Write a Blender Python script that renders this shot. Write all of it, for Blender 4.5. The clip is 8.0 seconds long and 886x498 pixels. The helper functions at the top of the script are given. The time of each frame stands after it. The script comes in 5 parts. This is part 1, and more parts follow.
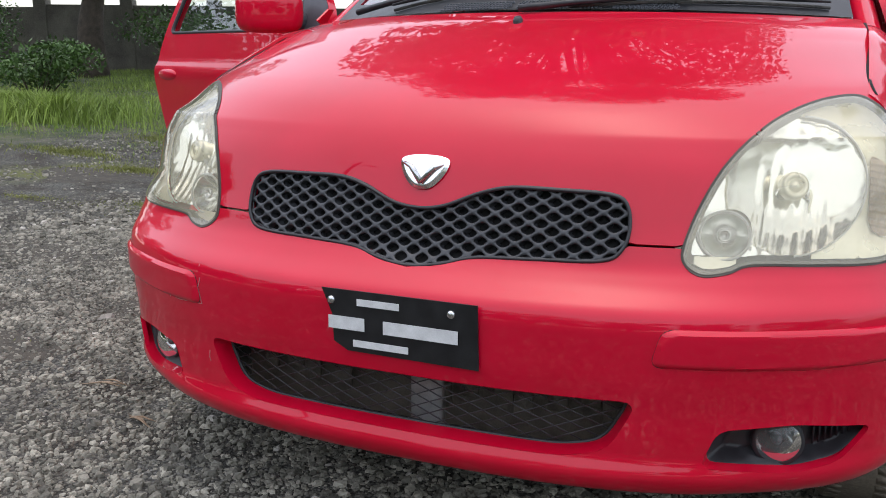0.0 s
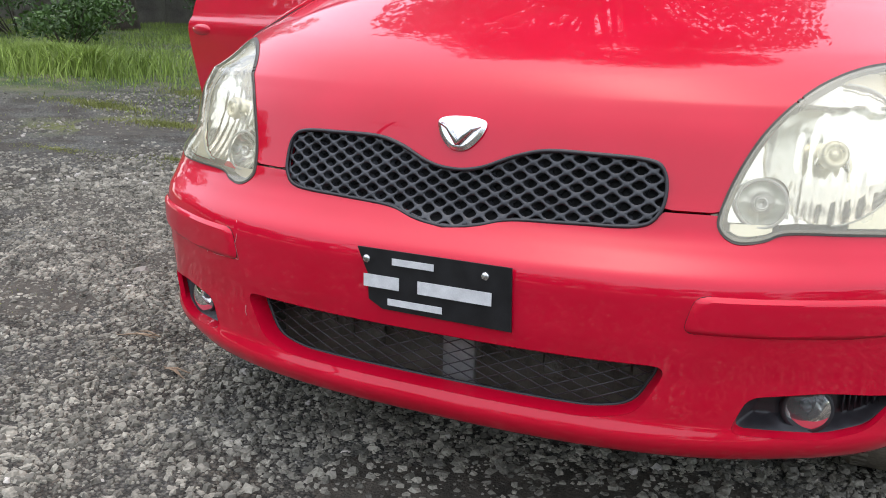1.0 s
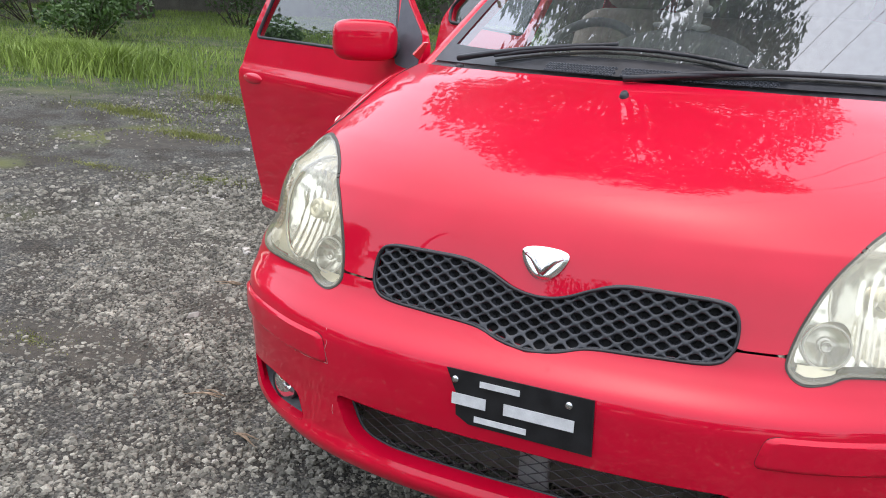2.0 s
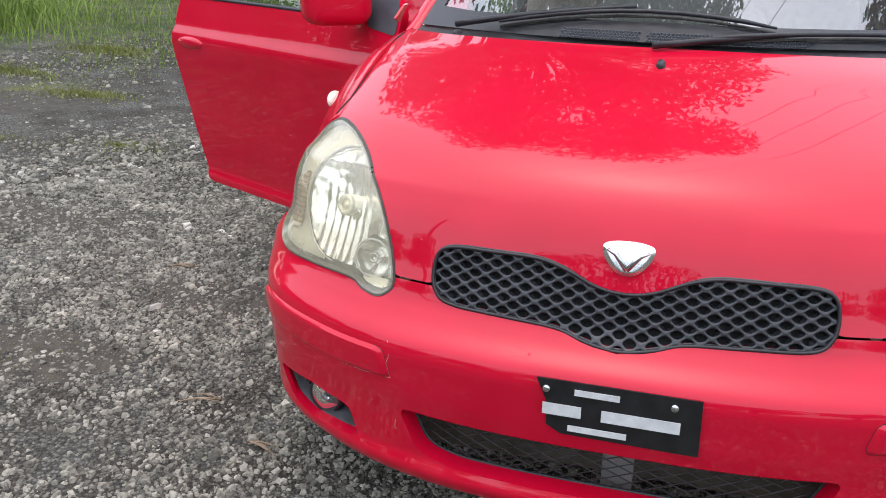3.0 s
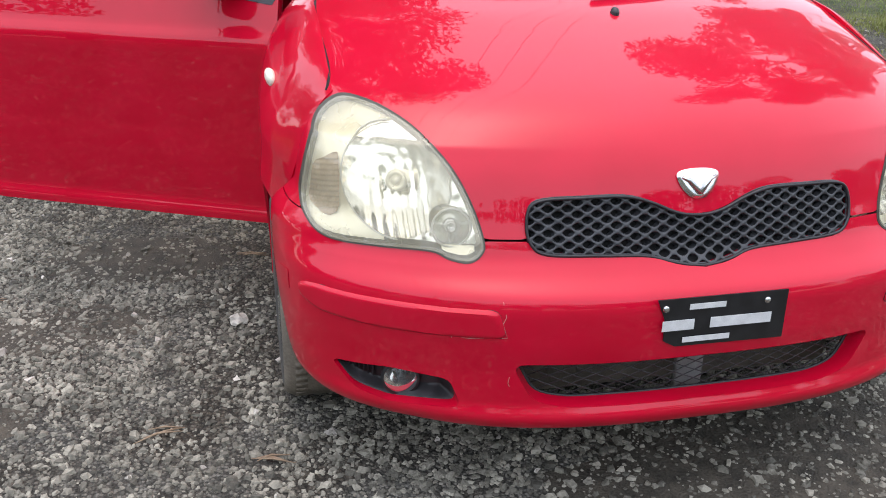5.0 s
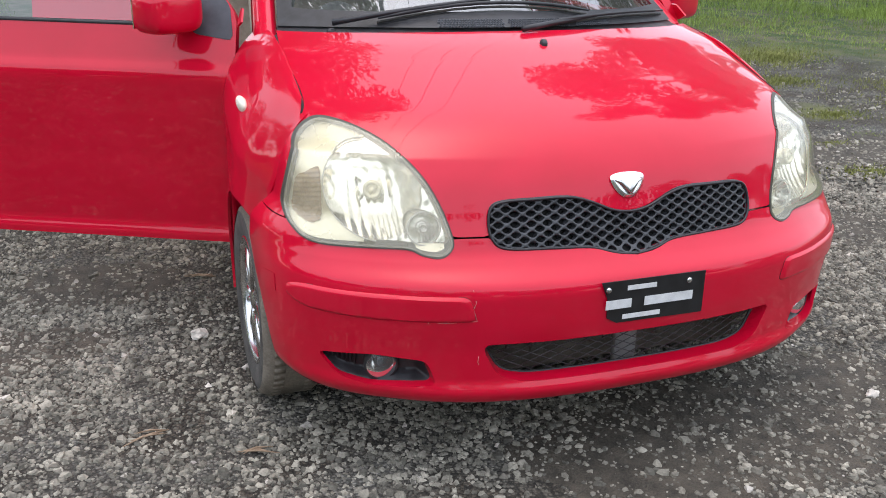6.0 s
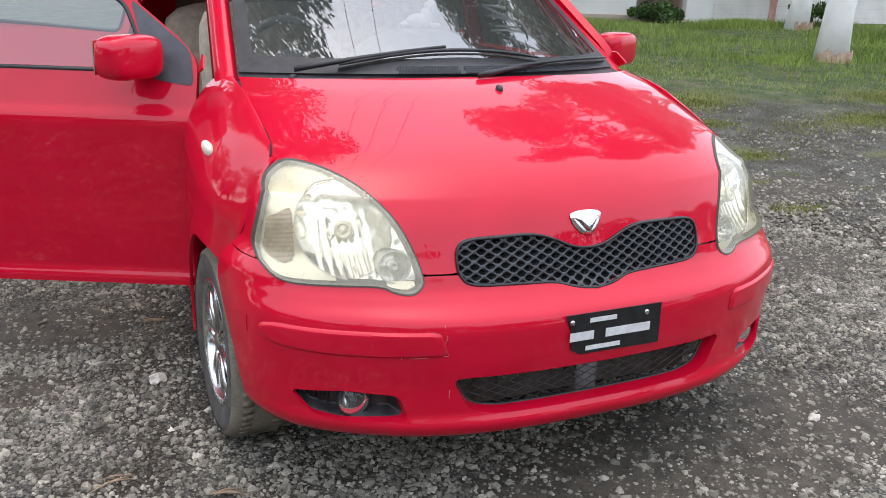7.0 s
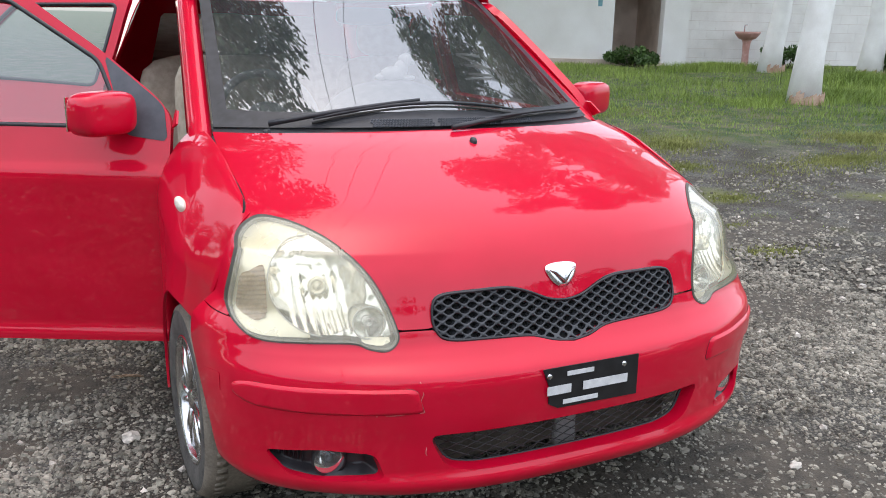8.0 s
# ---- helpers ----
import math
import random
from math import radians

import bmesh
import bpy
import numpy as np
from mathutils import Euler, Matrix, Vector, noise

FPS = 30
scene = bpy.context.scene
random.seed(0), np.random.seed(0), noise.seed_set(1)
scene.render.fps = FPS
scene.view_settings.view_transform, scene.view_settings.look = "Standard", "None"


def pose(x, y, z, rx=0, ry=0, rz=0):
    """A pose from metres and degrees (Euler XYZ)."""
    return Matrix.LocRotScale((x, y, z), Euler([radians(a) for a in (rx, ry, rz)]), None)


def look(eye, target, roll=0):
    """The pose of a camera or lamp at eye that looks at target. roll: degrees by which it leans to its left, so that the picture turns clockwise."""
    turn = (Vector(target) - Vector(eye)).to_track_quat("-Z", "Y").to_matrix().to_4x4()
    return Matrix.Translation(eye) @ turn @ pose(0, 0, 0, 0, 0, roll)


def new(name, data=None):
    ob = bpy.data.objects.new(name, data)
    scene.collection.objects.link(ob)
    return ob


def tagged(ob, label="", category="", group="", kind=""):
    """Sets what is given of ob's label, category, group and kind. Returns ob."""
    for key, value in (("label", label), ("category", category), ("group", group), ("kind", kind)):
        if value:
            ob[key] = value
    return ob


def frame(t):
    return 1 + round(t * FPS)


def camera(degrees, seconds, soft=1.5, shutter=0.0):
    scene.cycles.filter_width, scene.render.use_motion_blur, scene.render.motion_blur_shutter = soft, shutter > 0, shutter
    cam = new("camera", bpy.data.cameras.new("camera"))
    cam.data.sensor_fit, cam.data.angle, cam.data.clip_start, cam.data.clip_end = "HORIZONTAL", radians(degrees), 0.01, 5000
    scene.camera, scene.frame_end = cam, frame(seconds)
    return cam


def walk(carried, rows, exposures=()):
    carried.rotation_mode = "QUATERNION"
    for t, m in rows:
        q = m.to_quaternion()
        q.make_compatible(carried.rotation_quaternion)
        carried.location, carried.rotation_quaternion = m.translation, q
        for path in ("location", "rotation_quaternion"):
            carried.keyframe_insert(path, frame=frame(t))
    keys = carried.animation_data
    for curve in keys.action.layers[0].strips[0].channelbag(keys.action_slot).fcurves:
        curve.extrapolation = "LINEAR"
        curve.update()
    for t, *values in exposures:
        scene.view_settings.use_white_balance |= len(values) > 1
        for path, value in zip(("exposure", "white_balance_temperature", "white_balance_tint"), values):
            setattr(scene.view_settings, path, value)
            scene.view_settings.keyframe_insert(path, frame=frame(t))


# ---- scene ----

import functools

# ---------------------------------------------------------------- camera
cam = camera(53.2, 8.0, soft=0.95)
PATH = [
    (0.0, 0.6445, -1.3819, 0.9312, 77.63, -0.42, 23.17),
    (0.5, 0.6433, -1.3881, 0.9117, 75.86, -0.36, 23.51),
    (1.0, 0.6330, -1.3997, 0.9365, 75.0, -1.26, 25.03),
    (1.5, 0.5842, -1.4239, 1.0634, 75.73, -1.76, 27.15),
    (2.0, 0.5034, -1.5147, 1.2202, 73.8, -2.37, 25.45),
    (3.5, -0.1638, -1.4642, 1.3097, 67.71, -0.55, 9.65),
    (4.0, -0.4155, -1.4310, 1.2998, 66.69, -1.24, 1.49),
    (4.5, -0.6913, -1.4522, 1.2975, 66.75, -0.98, -6.73),
    (6.0, -1.1637, -1.7619, 1.3225, 69.74, -1.29, -20.24),
    (6.5, -1.2511, -1.7873, 1.3239, 71.19, -1.71, -23.75),
    (7.0, -1.2808, -1.7904, 1.3301, 72.67, -1.83, -24.91),
    (7.5, -1.2873, -1.7818, 1.3391, 73.85, -1.64, -25.87),
    (8.0, -1.2562, -1.7815, 1.3561, 75.45, -1.38, -26.22),
]
walk(cam, [(t, pose(x, y, z, rx, ry, rz)) for t, x, y, z, rx, ry, rz in PATH], exposures=[(0.0, 1.78), (0.6, 1.8), (1.0, 2.04), (2.0, 2.1), (3.5, 2.06), (8.0, 2.06)])

# ---------------------------------------------------------------- light
SUN_ELEV, SUN_AZ = 83.0, 325.0
world = bpy.data.worlds.new("sky")
scene.world = world
world.use_nodes = True
wn = world.node_tree.nodes
sky = wn.new("ShaderNodeTexSky")
sky.sky_type = "NISHITA"
sky.sun_disc = False
sky.sun_elevation, sky.sun_rotation = radians(SUN_ELEV), radians(SUN_AZ)
sky.dust_density, sky.air_density, sky.ozone_density = 2.0, 1.0, 1.0
world.node_tree.links.new(sky.outputs[0], wn["Background"].inputs[0])
wn["Background"].inputs[1].default_value = 0.065
# an even layer of thin cloud under the sky
cloud, both_layers = wn.new("ShaderNodeBackground"), wn.new("ShaderNodeAddShader")
cloud.inputs[0].default_value = (1.0, 0.98, 0.95, 1)
cloud.inputs[1].default_value = 0.125
world.node_tree.links.new(wn["Background"].outputs[0], both_layers.inputs[0])
world.node_tree.links.new(cloud.outputs[0], both_layers.inputs[1])
world.node_tree.links.new(both_layers.outputs[0], wn["World Output"].inputs[0])
sun = new("sun", bpy.data.lights.new("sun", "SUN"))
sun.data.energy, sun.data.angle, sun.data.color = 0.6, radians(168), (1.0, 0.97, 0.93)
az = radians(SUN_AZ)
sun.matrix_world = look((0, 0, 20), (-math.sin(az) * math.cos(radians(SUN_ELEV)), -math.cos(az) * math.cos(radians(SUN_ELEV)), 20 - math.sin(radians(SUN_ELEV))))


# ---------------------------------------------------------------- materials
def nodes_of(name):
    m = bpy.data.materials.new(name)
    m.use_nodes = True
    return m, m.node_tree.nodes, m.node_tree.links, m.node_tree.nodes["Principled BSDF"]


def material(name, low, high, rough=0.6, metal=0.0, scale=20.0, fine=200.0, bump=0.15, coat=0.0, island=0.0, spec=0.5, rough_vary=0.12):
    """Two-scale noise between two colours, with relief."""
    m, n, l, b = nodes_of(name)
    geo = n.new("ShaderNodeNewGeometry")
    big, small = n.new("ShaderNodeTexNoise"), n.new("ShaderNodeTexNoise")
    big.inputs["Scale"].default_value, small.inputs["Scale"].default_value = scale, fine
    big.inputs["Detail"].default_value = 5
    small.inputs["Detail"].default_value = 3
    l.new(geo.outputs["Position"], big.inputs["Vector"])
    l.new(geo.outputs["Position"], small.inputs["Vector"])
    add = n.new("ShaderNodeMath")
    add.operation = "MULTIPLY_ADD"
    l.new(small.outputs["Fac"], add.inputs[0])
    add.inputs[1].default_value = 0.45
    l.new(big.outputs["Fac"], add.inputs[2])
    ramp = n.new("ShaderNodeValToRGB")
    ramp.color_ramp.elements[0].position, ramp.color_ramp.elements[1].position = 0.5, 0.95
    ramp.color_ramp.elements[0].color, ramp.color_ramp.elements[1].color = (*low, 1), (*high, 1)
    l.new(add.outputs[0], ramp.inputs[0])
    out = ramp.outputs[0]
    if island:
        hsv = n.new("ShaderNodeHueSaturation")
        mr = n.new("ShaderNodeMapRange")
        mr.inputs["To Min"].default_value, mr.inputs["To Max"].default_value = 1 - island, 1 + island
        l.new(geo.outputs["Random Per Island"], mr.inputs["Value"])
        l.new(mr.outputs[0], hsv.inputs["Value"])
        l.new(out, hsv.inputs["Color"])
        out = hsv.outputs[0]
    l.new(out, b.inputs["Base Color"])
    rr = n.new("ShaderNodeMapRange")
    rr.inputs["To Min"].default_value, rr.inputs["To Max"].default_value = max(0.02, rough - rough_vary), min(1, rough + rough_vary)
    l.new(big.outputs["Fac"], rr.inputs["Value"])
    l.new(rr.outputs[0], b.inputs["Roughness"])
    b.inputs["Metallic"].default_value = metal
    b.inputs["Specular IOR Level"].default_value = spec
    b.inputs["Coat Weight"].default_value = coat
    b.inputs["Coat Roughness"].default_value = 0.03
    if bump:
        bp = n.new("ShaderNodeBump")
        bp.inputs["Strength"].default_value, bp.inputs["Distance"].default_value = bump, 1.0 / fine
        l.new(small.outputs["Fac"], bp.inputs["Height"])
        l.new(bp.outputs[0], b.inputs["Normal"])
    return m


def red_paint():
    """Glossy clear-coated red with fine dust and swirl wear."""
    m, n, l, b = nodes_of("red_paint")
    geo = n.new("ShaderNodeNewGeometry")
    dust, fleck = n.new("ShaderNodeTexNoise"), n.new("ShaderNodeTexNoise")
    dust.inputs["Scale"].default_value, dust.inputs["Detail"].default_value = 5.0, 8
    fleck.inputs["Scale"].default_value, fleck.inputs["Detail"].default_value = 900.0, 2
    for t in (dust, fleck):
        l.new(geo.outputs["Position"], t.inputs["Vector"])
    ramp = n.new("ShaderNodeValToRGB")
    ramp.color_ramp.elements[0].position, ramp.color_ramp.elements[1].position = 0.3, 0.75
    ramp.color_ramp.elements[0].color, ramp.color_ramp.elements[1].color = (0.54, 0.002, 0.023, 1), (0.61, 0.003, 0.031, 1)
    l.new(dust.outputs["Fac"], ramp.inputs[0])
    l.new(ramp.outputs[0], b.inputs["Base Color"])
    b.inputs["Roughness"].default_value = 0.42
    b.inputs["Specular IOR Level"].default_value = 0.05
    b.inputs["Coat Weight"].default_value = 0.8
    b.inputs["Coat IOR"].default_value = 1.5
    mr = n.new("ShaderNodeMapRange")
    mr.inputs["From Min"].default_value, mr.inputs["From Max"].default_value = 0.35, 0.8
    mr.inputs["To Min"].default_value, mr.inputs["To Max"].default_value = 0.004, 0.018
    l.new(dust.outputs["Fac"], mr.inputs["Value"])
    l.new(mr.outputs[0], b.inputs["Coat Roughness"])
    bp = n.new("ShaderNodeBump")
    bp.inputs["Strength"].default_value, bp.inputs["Distance"].default_value = 0.02, 0.001
    l.new(fleck.outputs["Fac"], bp.inputs["Height"])
    l.new(bp.outputs[0], b.inputs["Normal"])
    return m


def clear_sheet(name, tint, haze, rough=0.03, ior=1.5):
    """A thin clear sheet: part of the light goes straight through, the rest meets a glossy hazed skin."""
    m, n, l, b = nodes_of(name)
    geo, noise_tex = n.new("ShaderNodeNewGeometry"), n.new("ShaderNodeTexNoise")
    noise_tex.inputs["Scale"].default_value, noise_tex.inputs["Detail"].default_value = 14.0, 5
    l.new(geo.outputs["Position"], noise_tex.inputs["Vector"])
    b.inputs["Base Color"].default_value = (*tint, 1)
    b.inputs["Roughness"].default_value = 0.25
    gloss = n.new("ShaderNodeBsdfGlossy")
    gloss.inputs["Roughness"].default_value = rough
    clear = n.new("ShaderNodeBsdfTransparent")
    clear.inputs["Color"].default_value = (*[0.6 + 0.4 * c for c in tint], 1)
    mr = n.new("ShaderNodeMapRange")
    mr.inputs["To Min"].default_value, mr.inputs["To Max"].default_value = haze * 0.6, haze * 1.4
    l.new(noise_tex.outputs["Fac"], mr.inputs["Value"])
    mix, top = n.new("ShaderNodeMixShader"), n.new("ShaderNodeMixShader")
    l.new(mr.outputs[0], mix.inputs[0])
    l.new(clear.outputs[0], mix.inputs[1])
    l.new(b.outputs[0], mix.inputs[2])
    fres = n.new("ShaderNodeFresnel")
    fres.inputs["IOR"].default_value = ior
    l.new(fres.outputs[0], top.inputs[0])
    l.new(mix.outputs[0], top.inputs[1])
    l.new(gloss.outputs[0], top.inputs[2])
    l.new(top.outputs[0], n["Material Output"].inputs[0])
    return m


RED = red_paint()
BLACK_PLASTIC = material("black_plastic", (0.012, 0.012, 0.014), (0.035, 0.035, 0.04), 0.42, scale=30, fine=600, bump=0.12)
GREY_PLASTIC = material("grey_plastic", (0.05, 0.055, 0.065), (0.085, 0.09, 0.105), 0.5, scale=25, fine=700, bump=0.15)
RUBBER = material("rubber", (0.045, 0.044, 0.043), (0.12, 0.115, 0.105), 0.85, scale=14, fine=120, bump=0.3)
GRILLE_PLASTIC = material("grille_plastic", (0.024, 0.025, 0.028), (0.058, 0.06, 0.066), 0.3, scale=25, fine=500, bump=0.1)
DUSTY_RUBBER = material("dusty_rubber", (0.10, 0.085, 0.065), (0.27, 0.235, 0.19), 0.9, scale=9, fine=140, bump=0.35)
RADIATOR = material("radiator", (0.09, 0.08, 0.07), (0.2, 0.18, 0.155), 0.7, scale=18, fine=250, bump=0.3)
STRUT_GREY = material("strut_grey", (0.26, 0.26, 0.26), (0.42, 0.42, 0.42), 0.5, scale=20, fine=300, bump=0.1)
# pale pink for bumper scratches, and for the sheen painted into handle recesses
SCUFF_SHEEN = material("scuff_sheen", (0.5, 0.2, 0.2), (0.7, 0.45, 0.43), 0.7, scale=60, fine=500, bump=0.1)
GASKET = material("gasket", (0.05, 0.045, 0.035), (0.09, 0.085, 0.07), 0.6, scale=30, fine=300, bump=0.1)
CHROME = material("chrome", (0.78, 0.78, 0.79), (0.92, 0.92, 0.93), 0.2, metal=1.0, scale=30, fine=300, bump=0.02, rough_vary=0.06)
ALLOY = material("alloy", (0.5, 0.5, 0.5), (0.75, 0.75, 0.76), 0.24, metal=1.0, scale=20, fine=300, bump=0.04)
REFLECTOR = material("reflector", (0.88, 0.88, 0.85), (0.96, 0.96, 0.93), 0.17, metal=1.0, scale=18, fine=120, bump=0.02, rough_vary=0.06)
BEZEL = material("silvered_bezel", (0.82, 0.78, 0.62), (0.92, 0.88, 0.74), 0.28, metal=0.6, scale=12, fine=200, bump=0.03)
LAMP_CREAM = material("lamp_cream", (0.8, 0.77, 0.62), (0.9, 0.88, 0.74), 0.35, scale=12, fine=200, bump=0.05)
AMBER = material("amber_ribs", (0.30, 0.19, 0.11), (0.5, 0.37, 0.25), 0.25, scale=20, fine=200, bump=0.05)
LENS = clear_sheet("yellowed_lens", (0.97, 0.91, 0.68), 0.25, 0.04, 1.5)
GLASS = clear_sheet("window_glass", (0.45, 0.52, 0.54), 0.07, 0.01, 3.2)
DOOR_PANE = clear_sheet("door_glass", (0.3, 0.36, 0.33), 0.02, 0.01, 2.0)
FOG_GLASS = clear_sheet("fog_glass", (0.75, 0.75, 0.72), 0.07, 0.02, 1.5)
# near-black whose colour stands in for shade in gaps and hollows
DARK = material("void_shade", (0.006, 0.006, 0.006), (0.02, 0.02, 0.02), 0.9, scale=20, fine=200, bump=0.1)
PLATE_BLACK = material("plate_black", (0.008, 0.008, 0.009), (0.02, 0.02, 0.022), 0.35, scale=30, fine=500, bump=0.04)
PLATE_WHITE = material("plate_white", (0.62, 0.62, 0.62), (0.8, 0.8, 0.8), 0.45, scale=40, fine=500, bump=0.04)
SEAT_CLOTH = material("seat_cloth", (0.34, 0.29, 0.22), (0.5, 0.44, 0.35), 0.85, scale=30, fine=700, bump=0.3)
DASH_GREY = material("dash_grey", (0.24, 0.24, 0.23), (0.34, 0.34, 0.33), 0.6, scale=30, fine=700, bump=0.25)
TOY_WHITE = material("toy_white", (0.78, 0.78, 0.75), (0.9, 0.9, 0.87), 0.7, scale=40, fine=300, bump=0.2)
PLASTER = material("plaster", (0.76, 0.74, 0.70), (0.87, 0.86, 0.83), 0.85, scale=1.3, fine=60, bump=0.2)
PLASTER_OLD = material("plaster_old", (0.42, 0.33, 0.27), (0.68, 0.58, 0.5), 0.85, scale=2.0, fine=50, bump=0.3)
BLOCK_PAINT = material("block_paint", (0.72, 0.69, 0.65), (0.85, 0.83, 0.79), 0.85, scale=2.5, fine=60, bump=0.25, island=0.05)
WHITEWASH = material("whitewashed_bark", (0.74, 0.72, 0.68), (0.9, 0.89, 0.86), 0.8, scale=3, fine=70, bump=0.5)
BARE_BARK = material("bare_bark", (0.35, 0.2, 0.13), (0.55, 0.4, 0.3), 0.85, scale=8, fine=50, bump=0.5)
DARK_BARK = material("dark_bark", (0.05, 0.04, 0.03), (0.13, 0.1, 0.08), 0.9, scale=8, fine=50, bump=0.6)
PINK_CERAMIC = material("pink_ceramic", (0.5, 0.26, 0.22), (0.62, 0.36, 0.31), 0.25, scale=10, fine=100, bump=0.03)
OLD_WALL = material("old_wall", (0.09, 0.08, 0.07), (0.22, 0.2, 0.17), 0.9, scale=2, fine=40, bump=0.4)
LEAF = material("leaf", (0.03, 0.07, 0.012), (0.08, 0.15, 0.03), 0.5, scale=2, fine=60, bump=0.1, island=0.35)
GRASS = material("grass", (0.14, 0.21, 0.03), (0.29, 0.38, 0.08), 0.6, scale=0.8, fine=30, bump=0.05, island=0.4)
YELLOW_GRASS = material("yellow_grass", (0.14, 0.16, 0.035), (0.27, 0.28, 0.08), 0.7, scale=2, fine=60, bump=0.05, island=0.35)
DRY = material("dry_straw", (0.24, 0.16, 0.1), (0.38, 0.28, 0.19), 0.8, scale=30, fine=300, bump=0.3)
STONE = material("gravel_stone", (0.10, 0.093, 0.073), (0.34, 0.317, 0.26), 0.85, scale=9, fine=160, bump=0.3, island=0.55)
PALE_STONE = material("pale_stone", (0.36, 0.33, 0.29), (0.6, 0.56, 0.5), 0.85, scale=30, fine=200, bump=0.3, island=0.35)
SOIL_SHADE = material("damp_soil_shade", (0.026, 0.022, 0.016), (0.10, 0.085, 0.064), 0.85, scale=14, fine=150, bump=1.0)
INK = material("blue_ink", (0.1, 0.25, 0.3), (0.2, 0.38, 0.42), 0.7, scale=20, fine=100, bump=0.05)


# ---------------------------------------------------------------- mesh tools
def part(name, bm, mat, parent=None, label="", thick=0.0, smooth=True, bevel=0.0):
    """Links a bmesh as one mesh object, under a thing or a part."""
    me = bpy.data.meshes.new(name)
    bm.to_mesh(me)
    bm.free()
    me.materials.append(mat)
    if smooth:
        me.polygons.foreach_set("use_smooth", [True] * len(me.polygons))
    ob = new(name, me)
    if thick:
        s = ob.modifiers.new("shell", "SOLIDIFY")
        s.thickness, s.offset = thick, -1
        s.use_even_offset = False
        es = ob.modifiers.new("crisp", "EDGE_SPLIT")
        es.split_angle = radians(38)
    if bevel:
        bv = ob.modifiers.new("edge", "BEVEL")
        bv.width, bv.segments, bv.limit_method, bv.angle_limit = bevel, 2, "ANGLE", radians(40)
    if smooth:
        w = ob.modifiers.new("normals", "WEIGHTED_NORMAL") if bevel else None
    if parent:
        ob.parent = parent
    if label:
        ob["label"] = label
    if mat.name in ("yellowed_lens", "window_glass", "door_glass", "fog_glass"):
        ob.visible_shadow = False
    return ob


def thing(name, at, label, category, group="", kind=""):
    ob = new(name)
    ob.location = at
    ob.empty_display_size = 0.1
    bpy.context.view_layer.update()
    return tagged(ob, label, category, group, kind)


@functools.lru_cache(maxsize=None)
def tangents(xs, ys):
    sl = [(ys[k + 1] - ys[k]) / (xs[k + 1] - xs[k]) for k in range(len(xs) - 1)]
    mid = [0.0 if p * q <= 0 else 2 * p * q / (p + q) for p, q in zip(sl, sl[1:])]
    return [sl[0], *mid, sl[-1]]


def spline(xs, ys, x):
    """A smooth curve through knots that never overshoots them."""
    if x <= xs[0]:
        return ys[0]
    if x >= xs[-1]:
        return ys[-1]
    i = bisect_right(xs, x) - 1
    m = tangents(tuple(xs), tuple(ys))
    h = xs[i + 1] - xs[i]
    t = (x - xs[i]) / h
    return ys[i] * (2 * t**3 - 3 * t * t + 1) + h * m[i] * (t**3 - 2 * t * t + t) + ys[i + 1] * (3 * t * t - 2 * t**3) + h * m[i + 1] * (t**3 - t * t)


def bisect_right(xs, x):
    k = 0
    while k < len(xs) and xs[k] <= x:
        k += 1
    return k


def loop(pts, steps=6):
    """A smooth closed outline through a few points."""
    out, n = [], len(pts)
    for i in range(n):
        p0, p1, p2, p3 = (np.array(pts[(i + k - 1) % n], float) for k in range(4))
        for s in range(steps):
            t = s / steps
            out.append(0.5 * (2 * p1 + (p2 - p0) * t + (2 * p0 - 5 * p1 + 4 * p2 - p3) * t * t + (3 * p1 - p0 - 3 * p2 + p3) * t**3))
    return np.array(out)


def rounded(pts, r=0.02, steps=4):
    """A polygon with its corners cut round."""
    out, n = [], len(pts)
    for i in range(n):
        a, b, c = (np.array(pts[(i + k - 1) % n], float) for k in range(3))
        ra = min(r, np.linalg.norm(a - b) * 0.45)
        rc = min(r, np.linalg.norm(c - b) * 0.45)
        p, q = b + (a - b) / np.linalg.norm(a - b) * ra, b + (c - b) / np.linalg.norm(c - b) * rc
        for s in range(steps + 1):
            t = s / steps
            out.append((1 - t) ** 2 * p + 2 * t * (1 - t) * b + t * t * q)
    return np.array(out)


class Outline:
    """Signed distance to a closed outline: positive inside."""

    def __init__(self, pts):
        self.a = np.array(pts)
        d = np.roll(self.a, -1, 0) - self.a
        self.ax, self.ay, self.dx, self.dy = (np.ascontiguousarray(c) for c in (self.a[:, 0], self.a[:, 1], d[:, 0], d[:, 1]))
        self.by = self.ay + self.dy
        inv = 1 / np.maximum(self.dx**2 + self.dy**2, 1e-12)
        self.tx, self.ty = self.dx * inv, self.dy * inv
        self.slope = self.dx / np.where(self.dy == 0, 1e-12, self.dy)
        self.lo, self.hi = self.a.min(0).tolist(), self.a.max(0).tolist()

    def __call__(self, x, y):
        out = max(self.lo[0] - x, x - self.hi[0], self.lo[1] - y, y - self.hi[1])
        if out > 0.03:
            return -out
        px, py = x - self.ax, y - self.ay
        t = np.minimum(np.maximum(px * self.tx + py * self.ty, 0), 1)
        nx, ny = px - t * self.dx, py - t * self.dy
        dist = math.sqrt((nx * nx + ny * ny).min())
        up = (self.ay > y) != (self.by > y)
        return dist if np.count_nonzero(up & (px < py * self.slope)) % 2 else -dist


def dense(pts, step=0.012):
    """The same closed outline with more points along its straight runs."""
    out = []
    for a, b in zip(pts, np.roll(pts, -1, 0)):
        n = max(1, math.ceil(math.hypot(*(b - a)) / step))
        out += [a + (b - a) * k / n for k in range(n)]
    return np.array(out)


